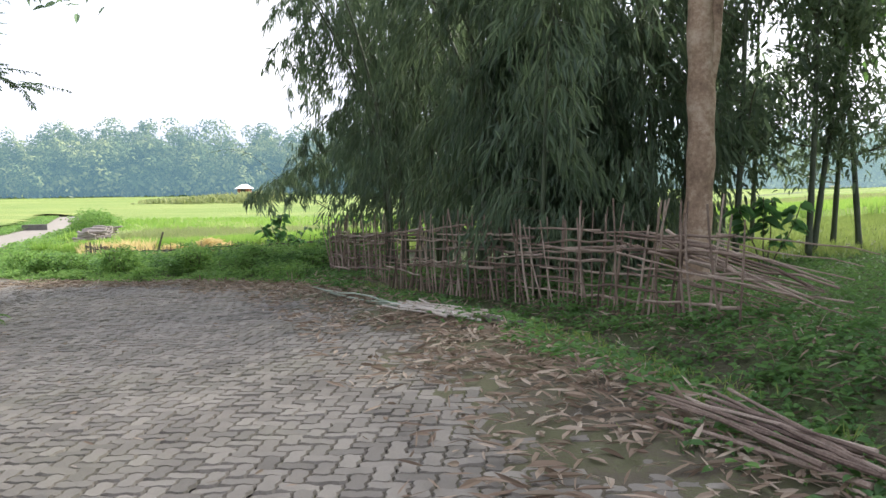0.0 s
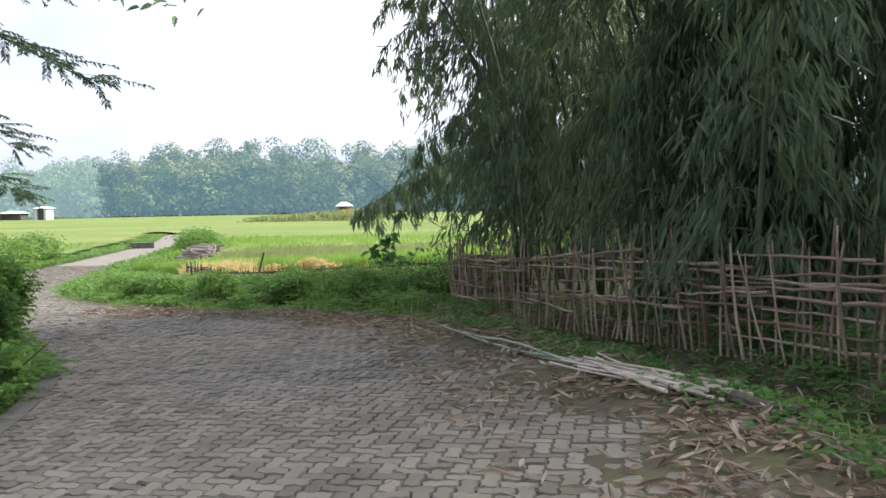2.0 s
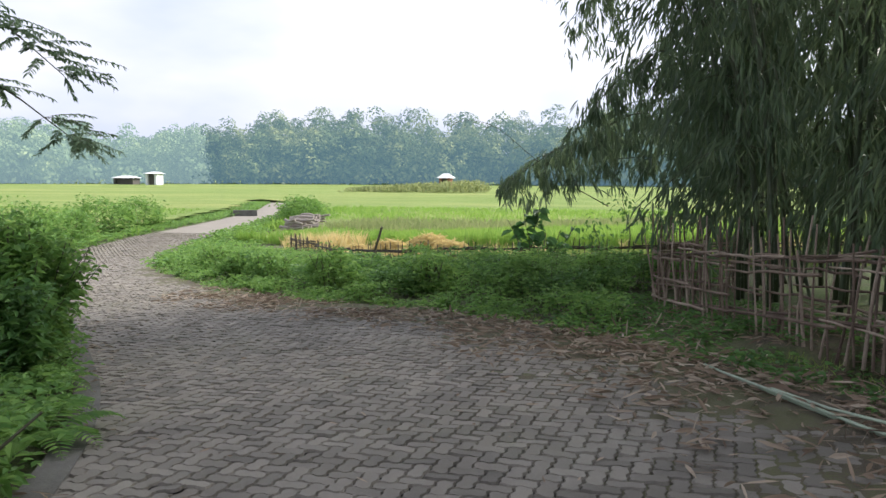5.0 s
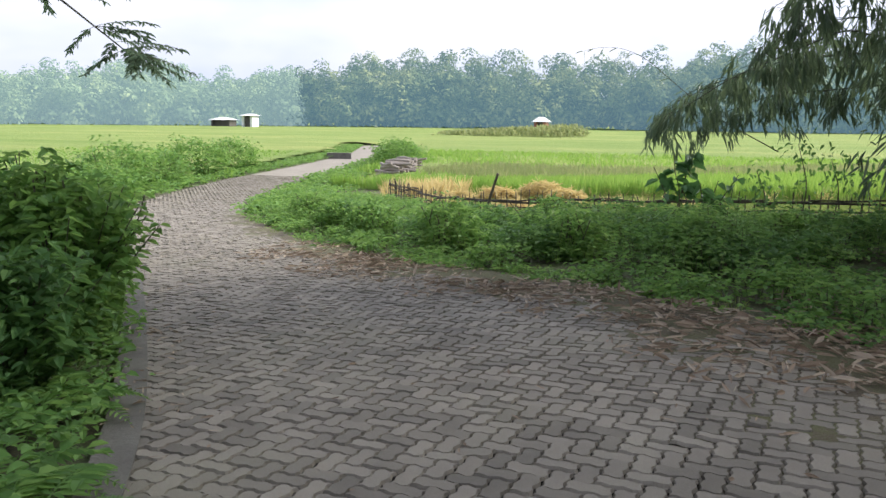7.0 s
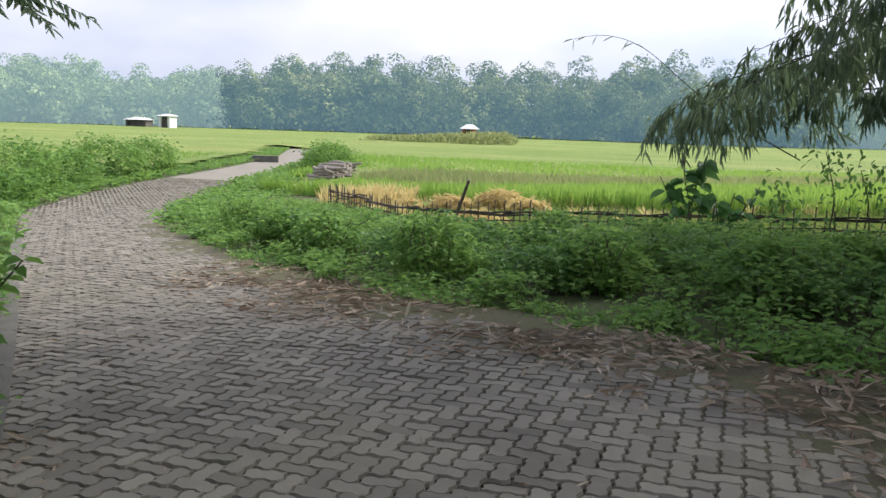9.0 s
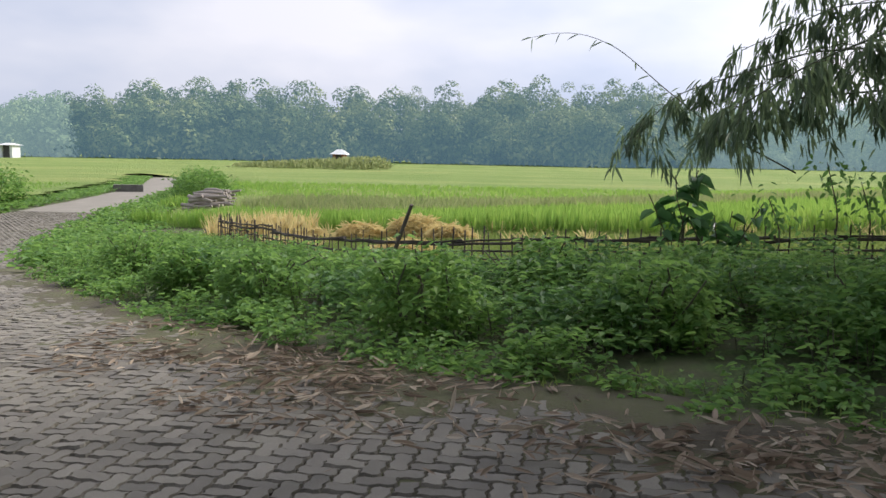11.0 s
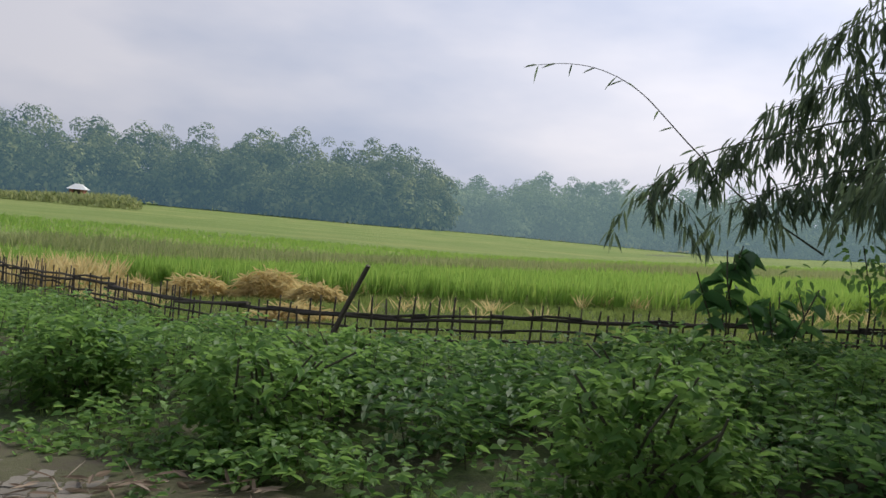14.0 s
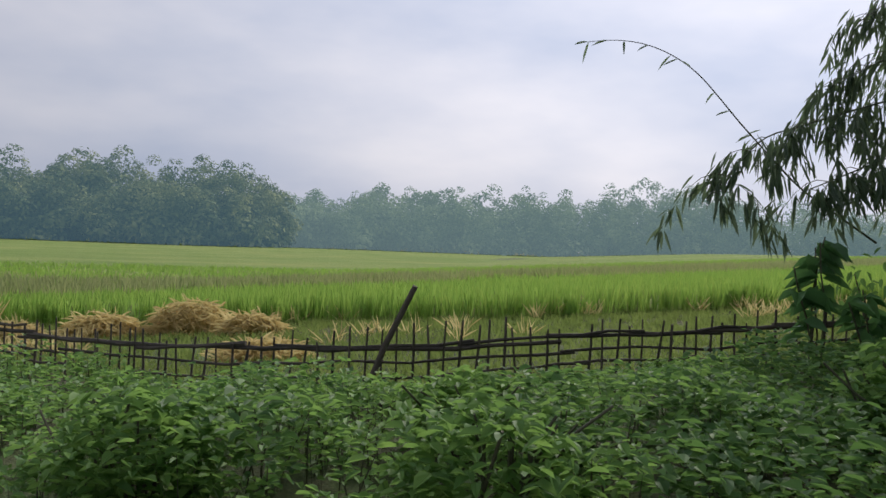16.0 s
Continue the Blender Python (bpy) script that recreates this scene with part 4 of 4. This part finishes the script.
    blades("yellow_weeds", "tall yellowing weeds beyond the fence corner", x, y, 0.95, 0.03, STRAW, 22, 0.3, "weeds")
    x, y = scatter(5200, -24, 26, 32, 46, lambda x, y: (y > rice_edge(x) - 0.1) & (y < rice_edge(x) + 0.9) & free(x, y))
    blades("rice_plants", "tall green rice plants along the field's edge", x, y, 0.9, 0.022, RICE_BLADE, 8, 0.12, "rice")
    x, y = scatter(9000, -24, 44, 47, 57, lambda x, y: free(x, y) & (bumpy(x, y, 0.12, 14.0) > -0.25))
    blades("ripening_rice", "duller grey-green rice heads standing in bands", x, y, 0.9, 0.04, RIPE_BLADE, 5, 0.2, "rice")
    x, y = scatter(6000, 3.5, 28, 14.5, 33, lambda x, y: x > 3.5)
    blades("field_grass", "rough green grass beyond the slim trees", x, y, 0.28, 0.02, GRASS_BLADE, 7, 0.4)
    x, y = scatter(9000, -20, 14, -2, 37, lambda x, y: ~inside(ROAD, x, y) & (line_distance(RIGHT_LINE, x, y) < 1.1))
    blades("verge_grass", "short ragged grass along the paving edge", x, y, 0.12, 0.009, GRASS_BLADE, 9, 0.5)


build_fields()


def straw_heap(x, y, w, h):
    root = thing("straw_heap", "low heap of cut orange-brown straw", "straw heap", "straw heaps at the field edge")
    z = float(land(x, y))
    k = 1500
    v = unit(rng.normal(size=(k, 3)))
    v[:, 2] = np.abs(v[:, 2])
    p = v * (w, w * 0.6, h) * rng.uniform(0.7, 1.05, (k, 1)) + (x, y, z - 0.02)
    tagged(part("straw", leaves(p, rng.normal(size=(k, 3)) * (1, 1, 0.4), 0.3, 0.02), STRAW, root), kind="stuff")


for x, y, w, h in ((-12.1, 36.6, 0.75, 0.5), (-10.5, 36.4, 0.85, 0.7), (-10.15, 31.5, 0.65, 0.32), (-15.4, 39.4, 0.7, 0.6), (-9.5, 35.6, 0.6, 0.45), (-13.6, 36.9, 0.45, 0.35)):
    straw_heap(x, y, w, h)


# ---- litter and cut canes on the verge ----
def litter():
    x, y = scatter(110000, -12, 4, 1.5, 22.5, lambda x, y: (line_distance(RIGHT_LINE, x, y) < 1.6) & ((x < np.interp(y, RIGHT_LINE[:, 1], RIGHT_LINE[:, 0]) + 0.5)))
    d = line_distance(RIGHT_LINE, x, y)
    keep = rng.random(len(x)) < np.clip(0.95 - d * 0.48, 0.03, 1) * np.clip(0.5 + 1.5 * bumpy(x, y, 0.8, 4.0), 0.05, 1)
    x, y = x[keep], y[keep]
    k = len(x)
    base = np.column_stack([x, y, land(x, y) + rng.uniform(0.062, 0.105, k)])
    L = rng.uniform(0.05, 0.24, k)
    V, F = leaves(base, np.column_stack([rng.normal(size=(k, 2)), rng.normal(size=k) * 0.12]), L, rng.uniform(0.012, 0.035, k), 0.3, 0.0)
    tagged(mesh_object("leaf_litter", V, F, DRY_LEAF), "scattered dry brown bamboo leaves along the paving", "leaf litter", kind="stuff")

    x, y = scatter(26000, -9, 3, 1.5, 20, lambda x, y: (line_distance(RIGHT_LINE, x, y) < 1.0) & (x < np.interp(y, RIGHT_LINE[:, 1], RIGHT_LINE[:, 0]) + 0.35))
    keep = rng.random(len(x)) < np.clip(0.35 + 1.3 * bumpy(x, y, 0.7, 21.0), 0.03, 1)
    x, y = x[keep], y[keep]
    k = len(x)
    L = rng.uniform(0.07, 0.22, k)
    V, F = leaves(np.column_stack([x, y, land(x, y) + rng.uniform(0.066, 0.12, k)]), np.column_stack([rng.normal(size=(k, 2)), rng.normal(size=k) * 0.15]), L, L * rng.uniform(0.1, 0.24, k), 0.5, 0.05)
    tagged(mesh_object("sheath_litter", V, F, DRY_LEAF), "curled pale bamboo sheaths heaped along the paving", "leaf litter", kind="stuff")
    x, y = scatter(16000, -4, 7, 1.5, 19, lambda x, y: ~inside(ROAD, x, y) & (line_distance(RIGHT_LINE, x, y) < 4.0))
    k = len(x)
    base = np.column_stack([x, y, land(x, y) - ditch(x, y) + rng.uniform(0.0, 0.14, k)])
    V, F = leaves(base, np.column_stack([rng.normal(size=(k, 2)), rng.normal(size=k) * 0.3]), rng.uniform(0.06, 0.22, k), rng.uniform(0.01, 0.025, k), 0.3, 0.1)
    tagged(mesh_object("ditch_litter", V, F, DRY_LEAF), "dry leaves and broken twigs among the ditch weeds", "leaf litter", kind="stuff")
    x, y = scatter(900, -11, 1.5, 2, 21, lambda x, y: inside(ROAD, x, y))
    k = len(x)
    V, F = leaves(np.column_stack([x, y, land(x, y) + 0.056]), np.column_stack([rng.normal(size=(k, 2)), np.full(k, 0.05)]), rng.uniform(0.03, 0.13, k), rng.uniform(0.008, 0.02, k), 0.3, 0.0)
    tagged(mesh_object("stray_leaves", V, F, DRY_LEAF), "single dry leaves strewn over the pavers", "leaf litter", kind="stuff")
    x, y = scatter(7000, -9.5, -4.6, 4, 16, lambda x, y: line_distance(LEFT_LINE, x, y) < 0.35)
    k = len(x)
    V, F = leaves(np.column_stack([x, y, land(x, y) + rng.uniform(0.058, 0.08, k)]), np.column_stack([rng.normal(size=(k, 2)), np.full(k, 0.05)]), rng.uniform(0.03, 0.14, k), rng.uniform(0.008, 0.022, k), 0.3, 0.0)
    keep = np.repeat(rng.random(k) < np.clip(0.25 + bumpy(x, y, 1.2, 3.0), 0, 1), 2)
    tagged(mesh_object("edging_litter", V, F[keep], DRY_LEAF), "dry leaf bits gathered on the concrete edging", "leaf litter", kind="stuff")


litter()


def cane_pile(name, label, a, b, count, mat, spread, r, group=""):
    root = thing(name, label, "cut cane", group)
    a, b = np.array(a, float), np.array(b, float)
    t = unit(b - a)
    nrm = np.array([-t[1], t[0]])
    for i in range(count):
        o1, o2 = nrm * rng.normal() * spread, nrm * rng.normal() * spread * 1.4
        s0, s1 = rng.uniform(0, 0.25), rng.uniform(0.75, 1.0)
        p, q = a + (b - a) * s0 + o1, a + (b - a) * s1 + o2
        lift = 0.1 + r + rng.random() * spread * 0.5
        part("cane", stick((*p, float(land(*p)) + lift), (*q, float(land(*q)) + lift), r * rng.uniform(0.7, 1.2), 0.008, 6, 6), mat, root)


cane_pile("split_cane_pile", "pile of pale split canes lying on the verge", (0.5, 8.8), (-0.6, 10.9), 16, SPLIT_CANE, 0.13, 0.017)
cane_pile("green_cane", "long green bamboo pole lying along the verge", (-0.35, 10.2), (-2.45, 14.6), 3, GREEN_CANE, 0.03, 0.016)
cane_pile("dry_cane_pile", "pile of dry brown canes beside the paving", (1.95, 3.1), (1.5, 5.0), 16, STICK, 0.13, 0.014)
stump = thing("wood_block", "short dark rotten log at the end of canes", "log")
part("log", stick((0.5, 9.0, float(land(0.5, 9.0)) + 0.1), (0.85, 8.55, float(land(0.85, 8.55)) + 0.09), 0.065, 0.03, 10, 6), DARK_STICK, stump)
for sx, sy in ((-22.1, 51.2), (-22.7, 53.6), (-23.5, 56.2)):
    logs = thing("log_stack", "stack of pale split logs beside the lane", "log stack", "log stacks at the field edge")
    for i in range(16):
        c = np.array([sx + rng.normal() * 0.2, sy + (i % 4 - 1.5) * 0.34 + rng.normal() * 0.05, float(land(sx, sy)) + 0.12 + (i // 4) * 0.22])
        part("split_log", stick(c + (-0.7 + rng.normal() * 0.15, 0.3 + rng.normal() * 0.2, 0.0), c + (0.7 + rng.normal() * 0.15, -0.3, 0.05), 0.1, 0.04, 7, 4), LOG, logs)
block = thing("culvert_block", "low weathered concrete block at the lane's edge", "culvert")
cz_ = float(land(-33.6, 67.0))
V_ = np.array([(x, y, z) for z in (cz_ - 0.1, cz_ + 0.5) for x, y in ((-34.7, 66.6), (-32.9, 67.2), (-33.1, 67.7), (-34.9, 67.1))])
part("block", (V_, [[3, 2, 1, 0], [4, 5, 6, 7], [0, 1, 5, 4], [1, 2, 6, 5], [2, 3, 7, 6], [3, 0, 4, 7]]), CONCRETE, block)


# ---- trees leaning over the lane ----
def feather_tree():
    root = thing("feathery_tree", "tree with fine feathery leaves leaning over the lane", "tree")
    z = float(land(-13.6, 14.2))
    part("trunk", crooked_trunk([(-13.6, 14.2, z - 0.2), (-13.5, 14.2, z + 2), (-13.1, 14.1, z + 4.5), (-12.8, 14.0, z + 7.5)], 0.16, 0.06, 10), BARK, root, smooth=True)
    top = (-13.2, 14.1, z + 3.6)
    tw, b_, w_, boughs = [], [], [], []
    for mid, end, k in (((-11.4, 15.0, 3.5), (-9.5, 15.5, 2.25), 56), ((-11.9, 15.7, 2.6), (-10.1, 16.5, 1.5), 40), ((-10.0, 13.2, 4.1), (-6.4, 12.6, 2.85), 50), ((-9.5, 12.4, 4.6), (-4.5, 10.2, 3.75), 10), ((-12.0, 12.5, 5.0), (-8.5, 10.0, 5.0), 30), ((-12.5, 16.0, 5.0), (-10.0, 18.0, 5.5), 30)):
        P = resample([top, mid, tuple((np.array(mid) + end) / 2 + (0, 0, 0.25)), end], 0.12)
        boughs.append(tube(P, np.linspace(0.035, 0.005, len(P)), 6))
        for i in range(k):
            c = P[int(rng.integers(len(P) // 2, len(P)))]
            e = c + np.array([rng.uniform(-0.1, 0.75), rng.normal() * 0.4, rng.uniform(-0.16, 0.16)])
            u = np.linspace(0, 1, 16)[:, None]
            Q = c + (e - c) * u + np.array([0, 0, -0.14]) * u * u
            tw.append(tube(Q, 0.003, 3, False))
            side = unit(np.cross(e - c, (0, 0, 1)))
            for sg in (-1, 1):
                b_.append(Q[3:])
                w_.append(np.tile(side * sg * 0.8 + unit(e - c) * 0.6 + (0, 0, -0.35), (13, 1)))
    # high crown above the view, added to shade the lane and verge
    crown = []
    for q in range(22):
        a, u = q * 2.4, math.sqrt((q + 0.5) / 22)
        e = np.array([-9.6 + math.cos(a) * 5.6 * u, 15.0 + math.sin(a) * 6.2 * u, 6.9 + 1.6 * (1 - u) + rng.normal() * 0.3])
        boughs.append(tube(resample([(-12.9, 14.0, z + 6.5), tuple((np.array([-12.9, 14.0, z + 8.0]) + e) / 2 + (0, 0, 0.3)), tuple(e)], 0.3), 0.03, 6))
        crown.append(e + rng.normal(size=(300, 3)) * (0.85, 0.85, 0.25))
    crown = np.concatenate(crown)
    tagged(part("crown", leaves(crown, rng.normal(size=crown.shape) * (1, 1, 0.3), 0.34, 0.15), FEATHER_LEAF, root), kind="stuff")
    for g in boughs:
        part("bough", g, TWIG, root)
    tagged(part("twig_mass", joined(*tw), TWIG, root), kind="stuff")
    b_, w_ = np.concatenate(b_), np.concatenate(w_)
    tagged(part("foliage", leaves(b_, w_ + rng.normal(size=w_.shape) * 0.25, 0.085, 0.026), FEATHER_LEAF, root), kind="stuff")


feather_tree()


def fan_palm():
    root = thing("fan_palm", "fan palm with stiff pointed leaf fingers", "palm")
    x, y = -6.6, 6.4
    z = float(land(x, y))
    part("trunk", crooked_trunk([(x, y, z - 0.2), (x + 0.05, y, z + 1.2), (x + 0.1, y, z + 2.5)], 0.13, 0.11, 10), BARK, root, smooth=True)
    for hub, fwd in (((-4.48, 6.95, 2.8), (0.9, 0.1, -0.2)), ((-6.9, 7.9, 3.4), (-0.3, 0.9, 0.2)), ((-7.6, 5.4, 3.2), (-0.8, -0.5, 0.1)), ((-5.6, 5.0, 3.3), (0.4, -0.9, 0.1))):
        hub, fwd = np.array(hub), unit(np.array(fwd))
        part("stalk", tube(resample([(x + 0.1, y, z + 2.4), tuple((np.array([x, y, z + 2.9]) + hub) / 2 + (0, 0, 0.3)), tuple(hub)], 0.15), 0.014, 6), TWIG, root)
        side = unit(np.cross(fwd, (0, 0.5, 1.0)))
        ang = np.linspace(-1.9, 1.9, 27)
        way = np.cos(ang)[:, None] * fwd + np.sin(ang)[:, None] * np.cross(side, fwd)
        part("frond", leaves(np.tile(hub, (27, 1)), way, 0.78, 0.065, 0.5, 0.06), BUSH_LEAF, root)


fan_palm()


# ---- far woods and huts ----
def wood_line():
    """A dense belt of bamboo and trees a few hundred metres off."""
    prof_az = np.array([-75, -48, -44, -39, -36, -31, -23, -15, -8, -2.2, -0.7, 0.8, 3, 8.6, 11.5, 13, 18, 25, 32, 39, 46, 53, 75])
    prof_el = np.array([3.2, 2.7, 3.4, 3.9, 2.9, 4.3, 4.9, 5.0, 4.9, 5.0, 6.4, 5.1, 5.1, 5.5, 3.9, 3.3, 4.2, 4.6, 4.7, 5.2, 4.2, 3.4, 3.6])
    belts = {"near": [], "far": []}
    for i in range(900):
        az = rng.uniform(-60, 62)
        row = rng.random()
        D = np.interp(az, [-75, -35, 8, 13, 75], [235, 225, 205, 250, 270]) + row * 32
        x, y = D * math.sin(radians(az)) - 6, D * math.cos(radians(az)) + 12
        top = D * math.tan(radians(np.interp(az, prof_az, prof_el))) + 1.2
        h = top * rng.uniform(0.62, 0.97) * (0.6 + 0.4 * row) + 2.0
        if rng.random() < 0.06:
            h *= 1.1
        w = rng.uniform(3.0, 7.0)
        clumps = int(rng.integers(8, 13))
        for q in range(clumps):
            u = (q + rng.random()) / clumps
            a = rng.uniform(0, 6.283)
            rr = w * math.sqrt(max(0.12, 1 - (abs(u - 0.4) / 0.66) ** 4)) * rng.uniform(0.2, 0.8)
            R = rng.uniform(2.0, 4.0) * (1.2 - 0.45 * u)
            k = 74
            v = unit(rng.normal(size=(k, 3)))
            v[:, 2] = np.where(v[:, 2] < -0.3, -v[:, 2], v[:, 2])
            c = np.array([x + math.cos(a) * rr, y + math.sin(a) * rr, FIELD_Z + 0.8 + u * (h - R * 0.5)])
            nrm = unit(v + rng.normal(size=(k, 3)) * 0.28 + (0, 0, 0.15))
            ax = unit(np.cross(nrm, rng.normal(size=(k, 3))))
            ay = np.cross(nrm, ax)
            e = (rng.uniform(0.35, 0.95, (k, 1)) * R * 0.19)
            p = c + v * R * rng.uniform(0.8, 1.12, (k, 1))
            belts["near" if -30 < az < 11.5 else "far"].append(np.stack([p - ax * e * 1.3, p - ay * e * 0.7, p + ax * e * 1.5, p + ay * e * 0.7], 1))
    # each belt's material carries its own painted haze
    for belt, mat, label in (("near", HAZED_WOODS_LEAF, "belt of tall bamboo and trees beyond the fields"), ("far", HAZED_FAR_WOODS_LEAF, "hazy belt of bamboo and trees far beyond the fields")):
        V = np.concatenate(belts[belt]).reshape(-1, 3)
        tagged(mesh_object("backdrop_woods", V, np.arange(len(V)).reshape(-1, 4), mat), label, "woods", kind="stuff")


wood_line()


def hut(x, y, w, d, h, roof, label, wall_mat):
    root = thing("hut", label, "hut", at=(x, y, FIELD_Z + 0.2))
    def box(x0, x1, y0, y1, z0, z1):
        v = [(a, b, c) for c in (z0, z1) for a, b in ((x0, y0), (x1, y0), (x1, y1), (x0, y1))]
        return np.array(v, float), [[3, 2, 1, 0], [4, 5, 6, 7], [0, 1, 5, 4], [1, 2, 6, 5], [2, 3, 7, 6], [3, 0, 4, 7]]
    part("wall", joined(box(-w / 2, -w / 2 + 0.6, -d / 2, d / 2, 0, h), box(w / 2 - 0.6, w / 2, -d / 2, d / 2, 0, h), box(-w / 2 + 0.6, w / 2 - 0.6, d / 2 - 0.3, d / 2, 0, h)), wall_mat, root)
    # solid dark box, its colour standing in for shade inside the hut
    part("opening", box(-w / 2 + 0.6, w / 2 - 0.6, -d / 2 + 0.5, d / 2 - 0.3, 0.01, h - 0.1), DARK_GAP, root)
    if roof:
        e = 0.5
        v = np.array([(-w / 2 - e, -d / 2 - e, h), (w / 2 + e, -d / 2 - e, h), (w / 2 + e, d / 2 + e, h), (-w / 2 - e, d / 2 + e, h), (-w / 4, 0, h + roof), (w / 4, 0, h + roof)])
        part("roof", (v, [[0, 1, 5, 4], [1, 2, 5], [2, 3, 4, 5], [3, 0, 4], [3, 2, 1, 0]]), PALE_WALL, root)


hut(-119.5, 186, 3.0, 3, 2.9, 0.5, "small white hut in front of the woods", PALE_WALL)
hut(-128, 187, 5.5, 3, 1.8, 0.6, "low grey shed beside the white hut", DARK_GAP)
hut(-43.5, 178, 2.4, 3, 2.3, 1.0, "small red-walled hut with a pale roof", RED_WALL)
mound = thing("reed_bank", "raised bank of tall pale green reeds in the field", "reed bank")
mx = rng.uniform(-1, 1, 2600)
mpt = np.column_stack([-39 + mx * 11.5, 139 + rng.normal(size=2600) * 3, np.zeros(2600)])
mpt[:, 2] = land(mpt[:, 0], mpt[:, 1]) + 0.3 + rng.random(2600) * np.interp(mx, [-1, 0.6, 0.9, 1], [0.3, 1.6, 1.7, 0.6])
tagged(part("reeds", leaves(mpt, rng.normal(size=(2600, 3)) * 0.4 + (0, 0, 1), 0.9, 0.22), RIPE_BLADE, mound), kind="stuff")


# ---- pavers ----
def build_pavers(road):
    # the bond lies at 45 degrees to the run of the lane
    t = np.array([0.104, 0.9946])
    c = np.array([0.9946, -0.104])
    B = 0.112
    org = np.array([-3.0, 9.0])
    # each unit edge carries one S-wave, so that all pieces interlock in a herringbone
    wave = ((0.0, 0.0), (0.28, 0.085), (0.72, -0.085))

    def outline(lying):
        corners = [(0, 0), (1, 0), (2, 0), (2, 1), (1, 1), (0, 1)] if lying else [(0, 0), (1, 0), (1, 1), (1, 2), (0, 2), (0, 1)]
        pts = []
        for i in range(6):
            p, q = np.array(corners[i], float), np.array(corners[(i + 1) % 6], float)
            d = q - p
            fwd = d.sum() > 0
            nrm = np.array([0.0, 1.0]) if abs(d[0]) > 0.5 else np.array([1.0, 0.0])
            for s, w in wave:
                if s == 0:
                    pts.append(p)
                else:
                    pts.append(p + d * s + nrm * (w if fwd else -w))
        pts = np.array(pts)
        mid = np.array([1.0, 0.5]) if lying else np.array([0.5, 1.0])
        return (pts - mid) * B

    X, Y = np.meshgrid(np.arange(-300, 80), np.arange(-130, 400))
    X, Y = X.ravel(), Y.ravel()
    m = 18
    F = [[i, (i + 1) % m, m + (i + 1) % m, m + i] for i in range(m)] + [[m + i for i in range(m)]]
    R = np.array([[c[0], t[0]], [c[1], t[1]]])
    bases, spots = [], []
    for kind in (0, 1):
        o = outline(kind == 0)
        hx, hy = (B, B / 2) if kind == 0 else (B / 2, B)
        low = o * (1 - 0.004 / hx, 1 - 0.004 / hy)
        top = o * (1 - 0.011 / hx, 1 - 0.011 / hy)
        v = np.concatenate([np.column_stack([low, np.full(m, -0.02)]), np.column_stack([top, np.zeros(m)])])
        v[:, :2] = v[:, :2] @ R.T
        v[:, 2] += v[:, 0] * 0.0488 - v[:, 1] * 0.0353
        bases.append(v)
        pick = ((X - Y) % 4 == 0) if kind == 0 else ((X - Y) % 4 == 3)
        gx = X[pick] + (1.0 if kind == 0 else 0.5)
        gy = Y[pick] + (0.5 if kind == 0 else 1.0)
        px = org[0] + gx * B * c[0] + gy * B * t[0]
        py = org[1] + gx * B * c[1] + gy * B * t[1]
        ok = inside(ROAD, px, py) & (py > -1.0) & (py < 49.0) & (line_distance(LEFT_LINE, px, py) > 0.0) & (line_distance(RIGHT_LINE, px, py) > 0.16)
        spots.append(np.column_stack([px[ok], py[ok], land(px[ok], py[ok]) + 0.046 + rng.normal(size=int(ok.sum())) * 0.003, np.full(int(ok.sum()), kind)]))
    spots = np.concatenate(spots)
    cx, cy, cz, kinds = spots.T
    close = np.argsort((cx + 6.2) ** 2 + (cy - 15.0) ** 2)
    singles, rest = close[:300], close[300:]
    meshes = []
    for v in bases:
        me = bpy.data.meshes.new("paver")
        me.from_pydata(v.tolist(), [], F)
        me.materials.append(PAVER)
        meshes.append(me)
    for i in singles:
        ob = new("paver", meshes[int(kinds[i])])
        ob.parent = road
        ob.matrix_basis = pose(cx[i], cy[i], cz[i], rng.normal() * 2.2, rng.normal() * 2.2, rng.normal() * 0.6)
    k = len(rest)
    tilt = rng.normal(size=(k, 1, 2)) * 0.04
    base = np.stack(bases)[kinds[rest].astype(int)]
    V = base + np.stack([cx[rest], cy[rest], cz[rest]], 1)[:, None]
    V[..., 2] += (base[..., :2] * tilt).sum(2)
    q = np.array(F[:m])[None] + (np.arange(k) * 2 * m)[:, None, None]
    tops = np.arange(m, 2 * m)[None] + (np.arange(k) * 2 * m)[:, None]
    ob = mesh_object("paving", V.reshape(-1, 3), q.reshape(-1, 4).tolist() + tops.tolist(), PAVER, road)
    tagged(ob, "worn grey zigzag pavers", kind="stuff")


build_pavers(ROAD_OB)
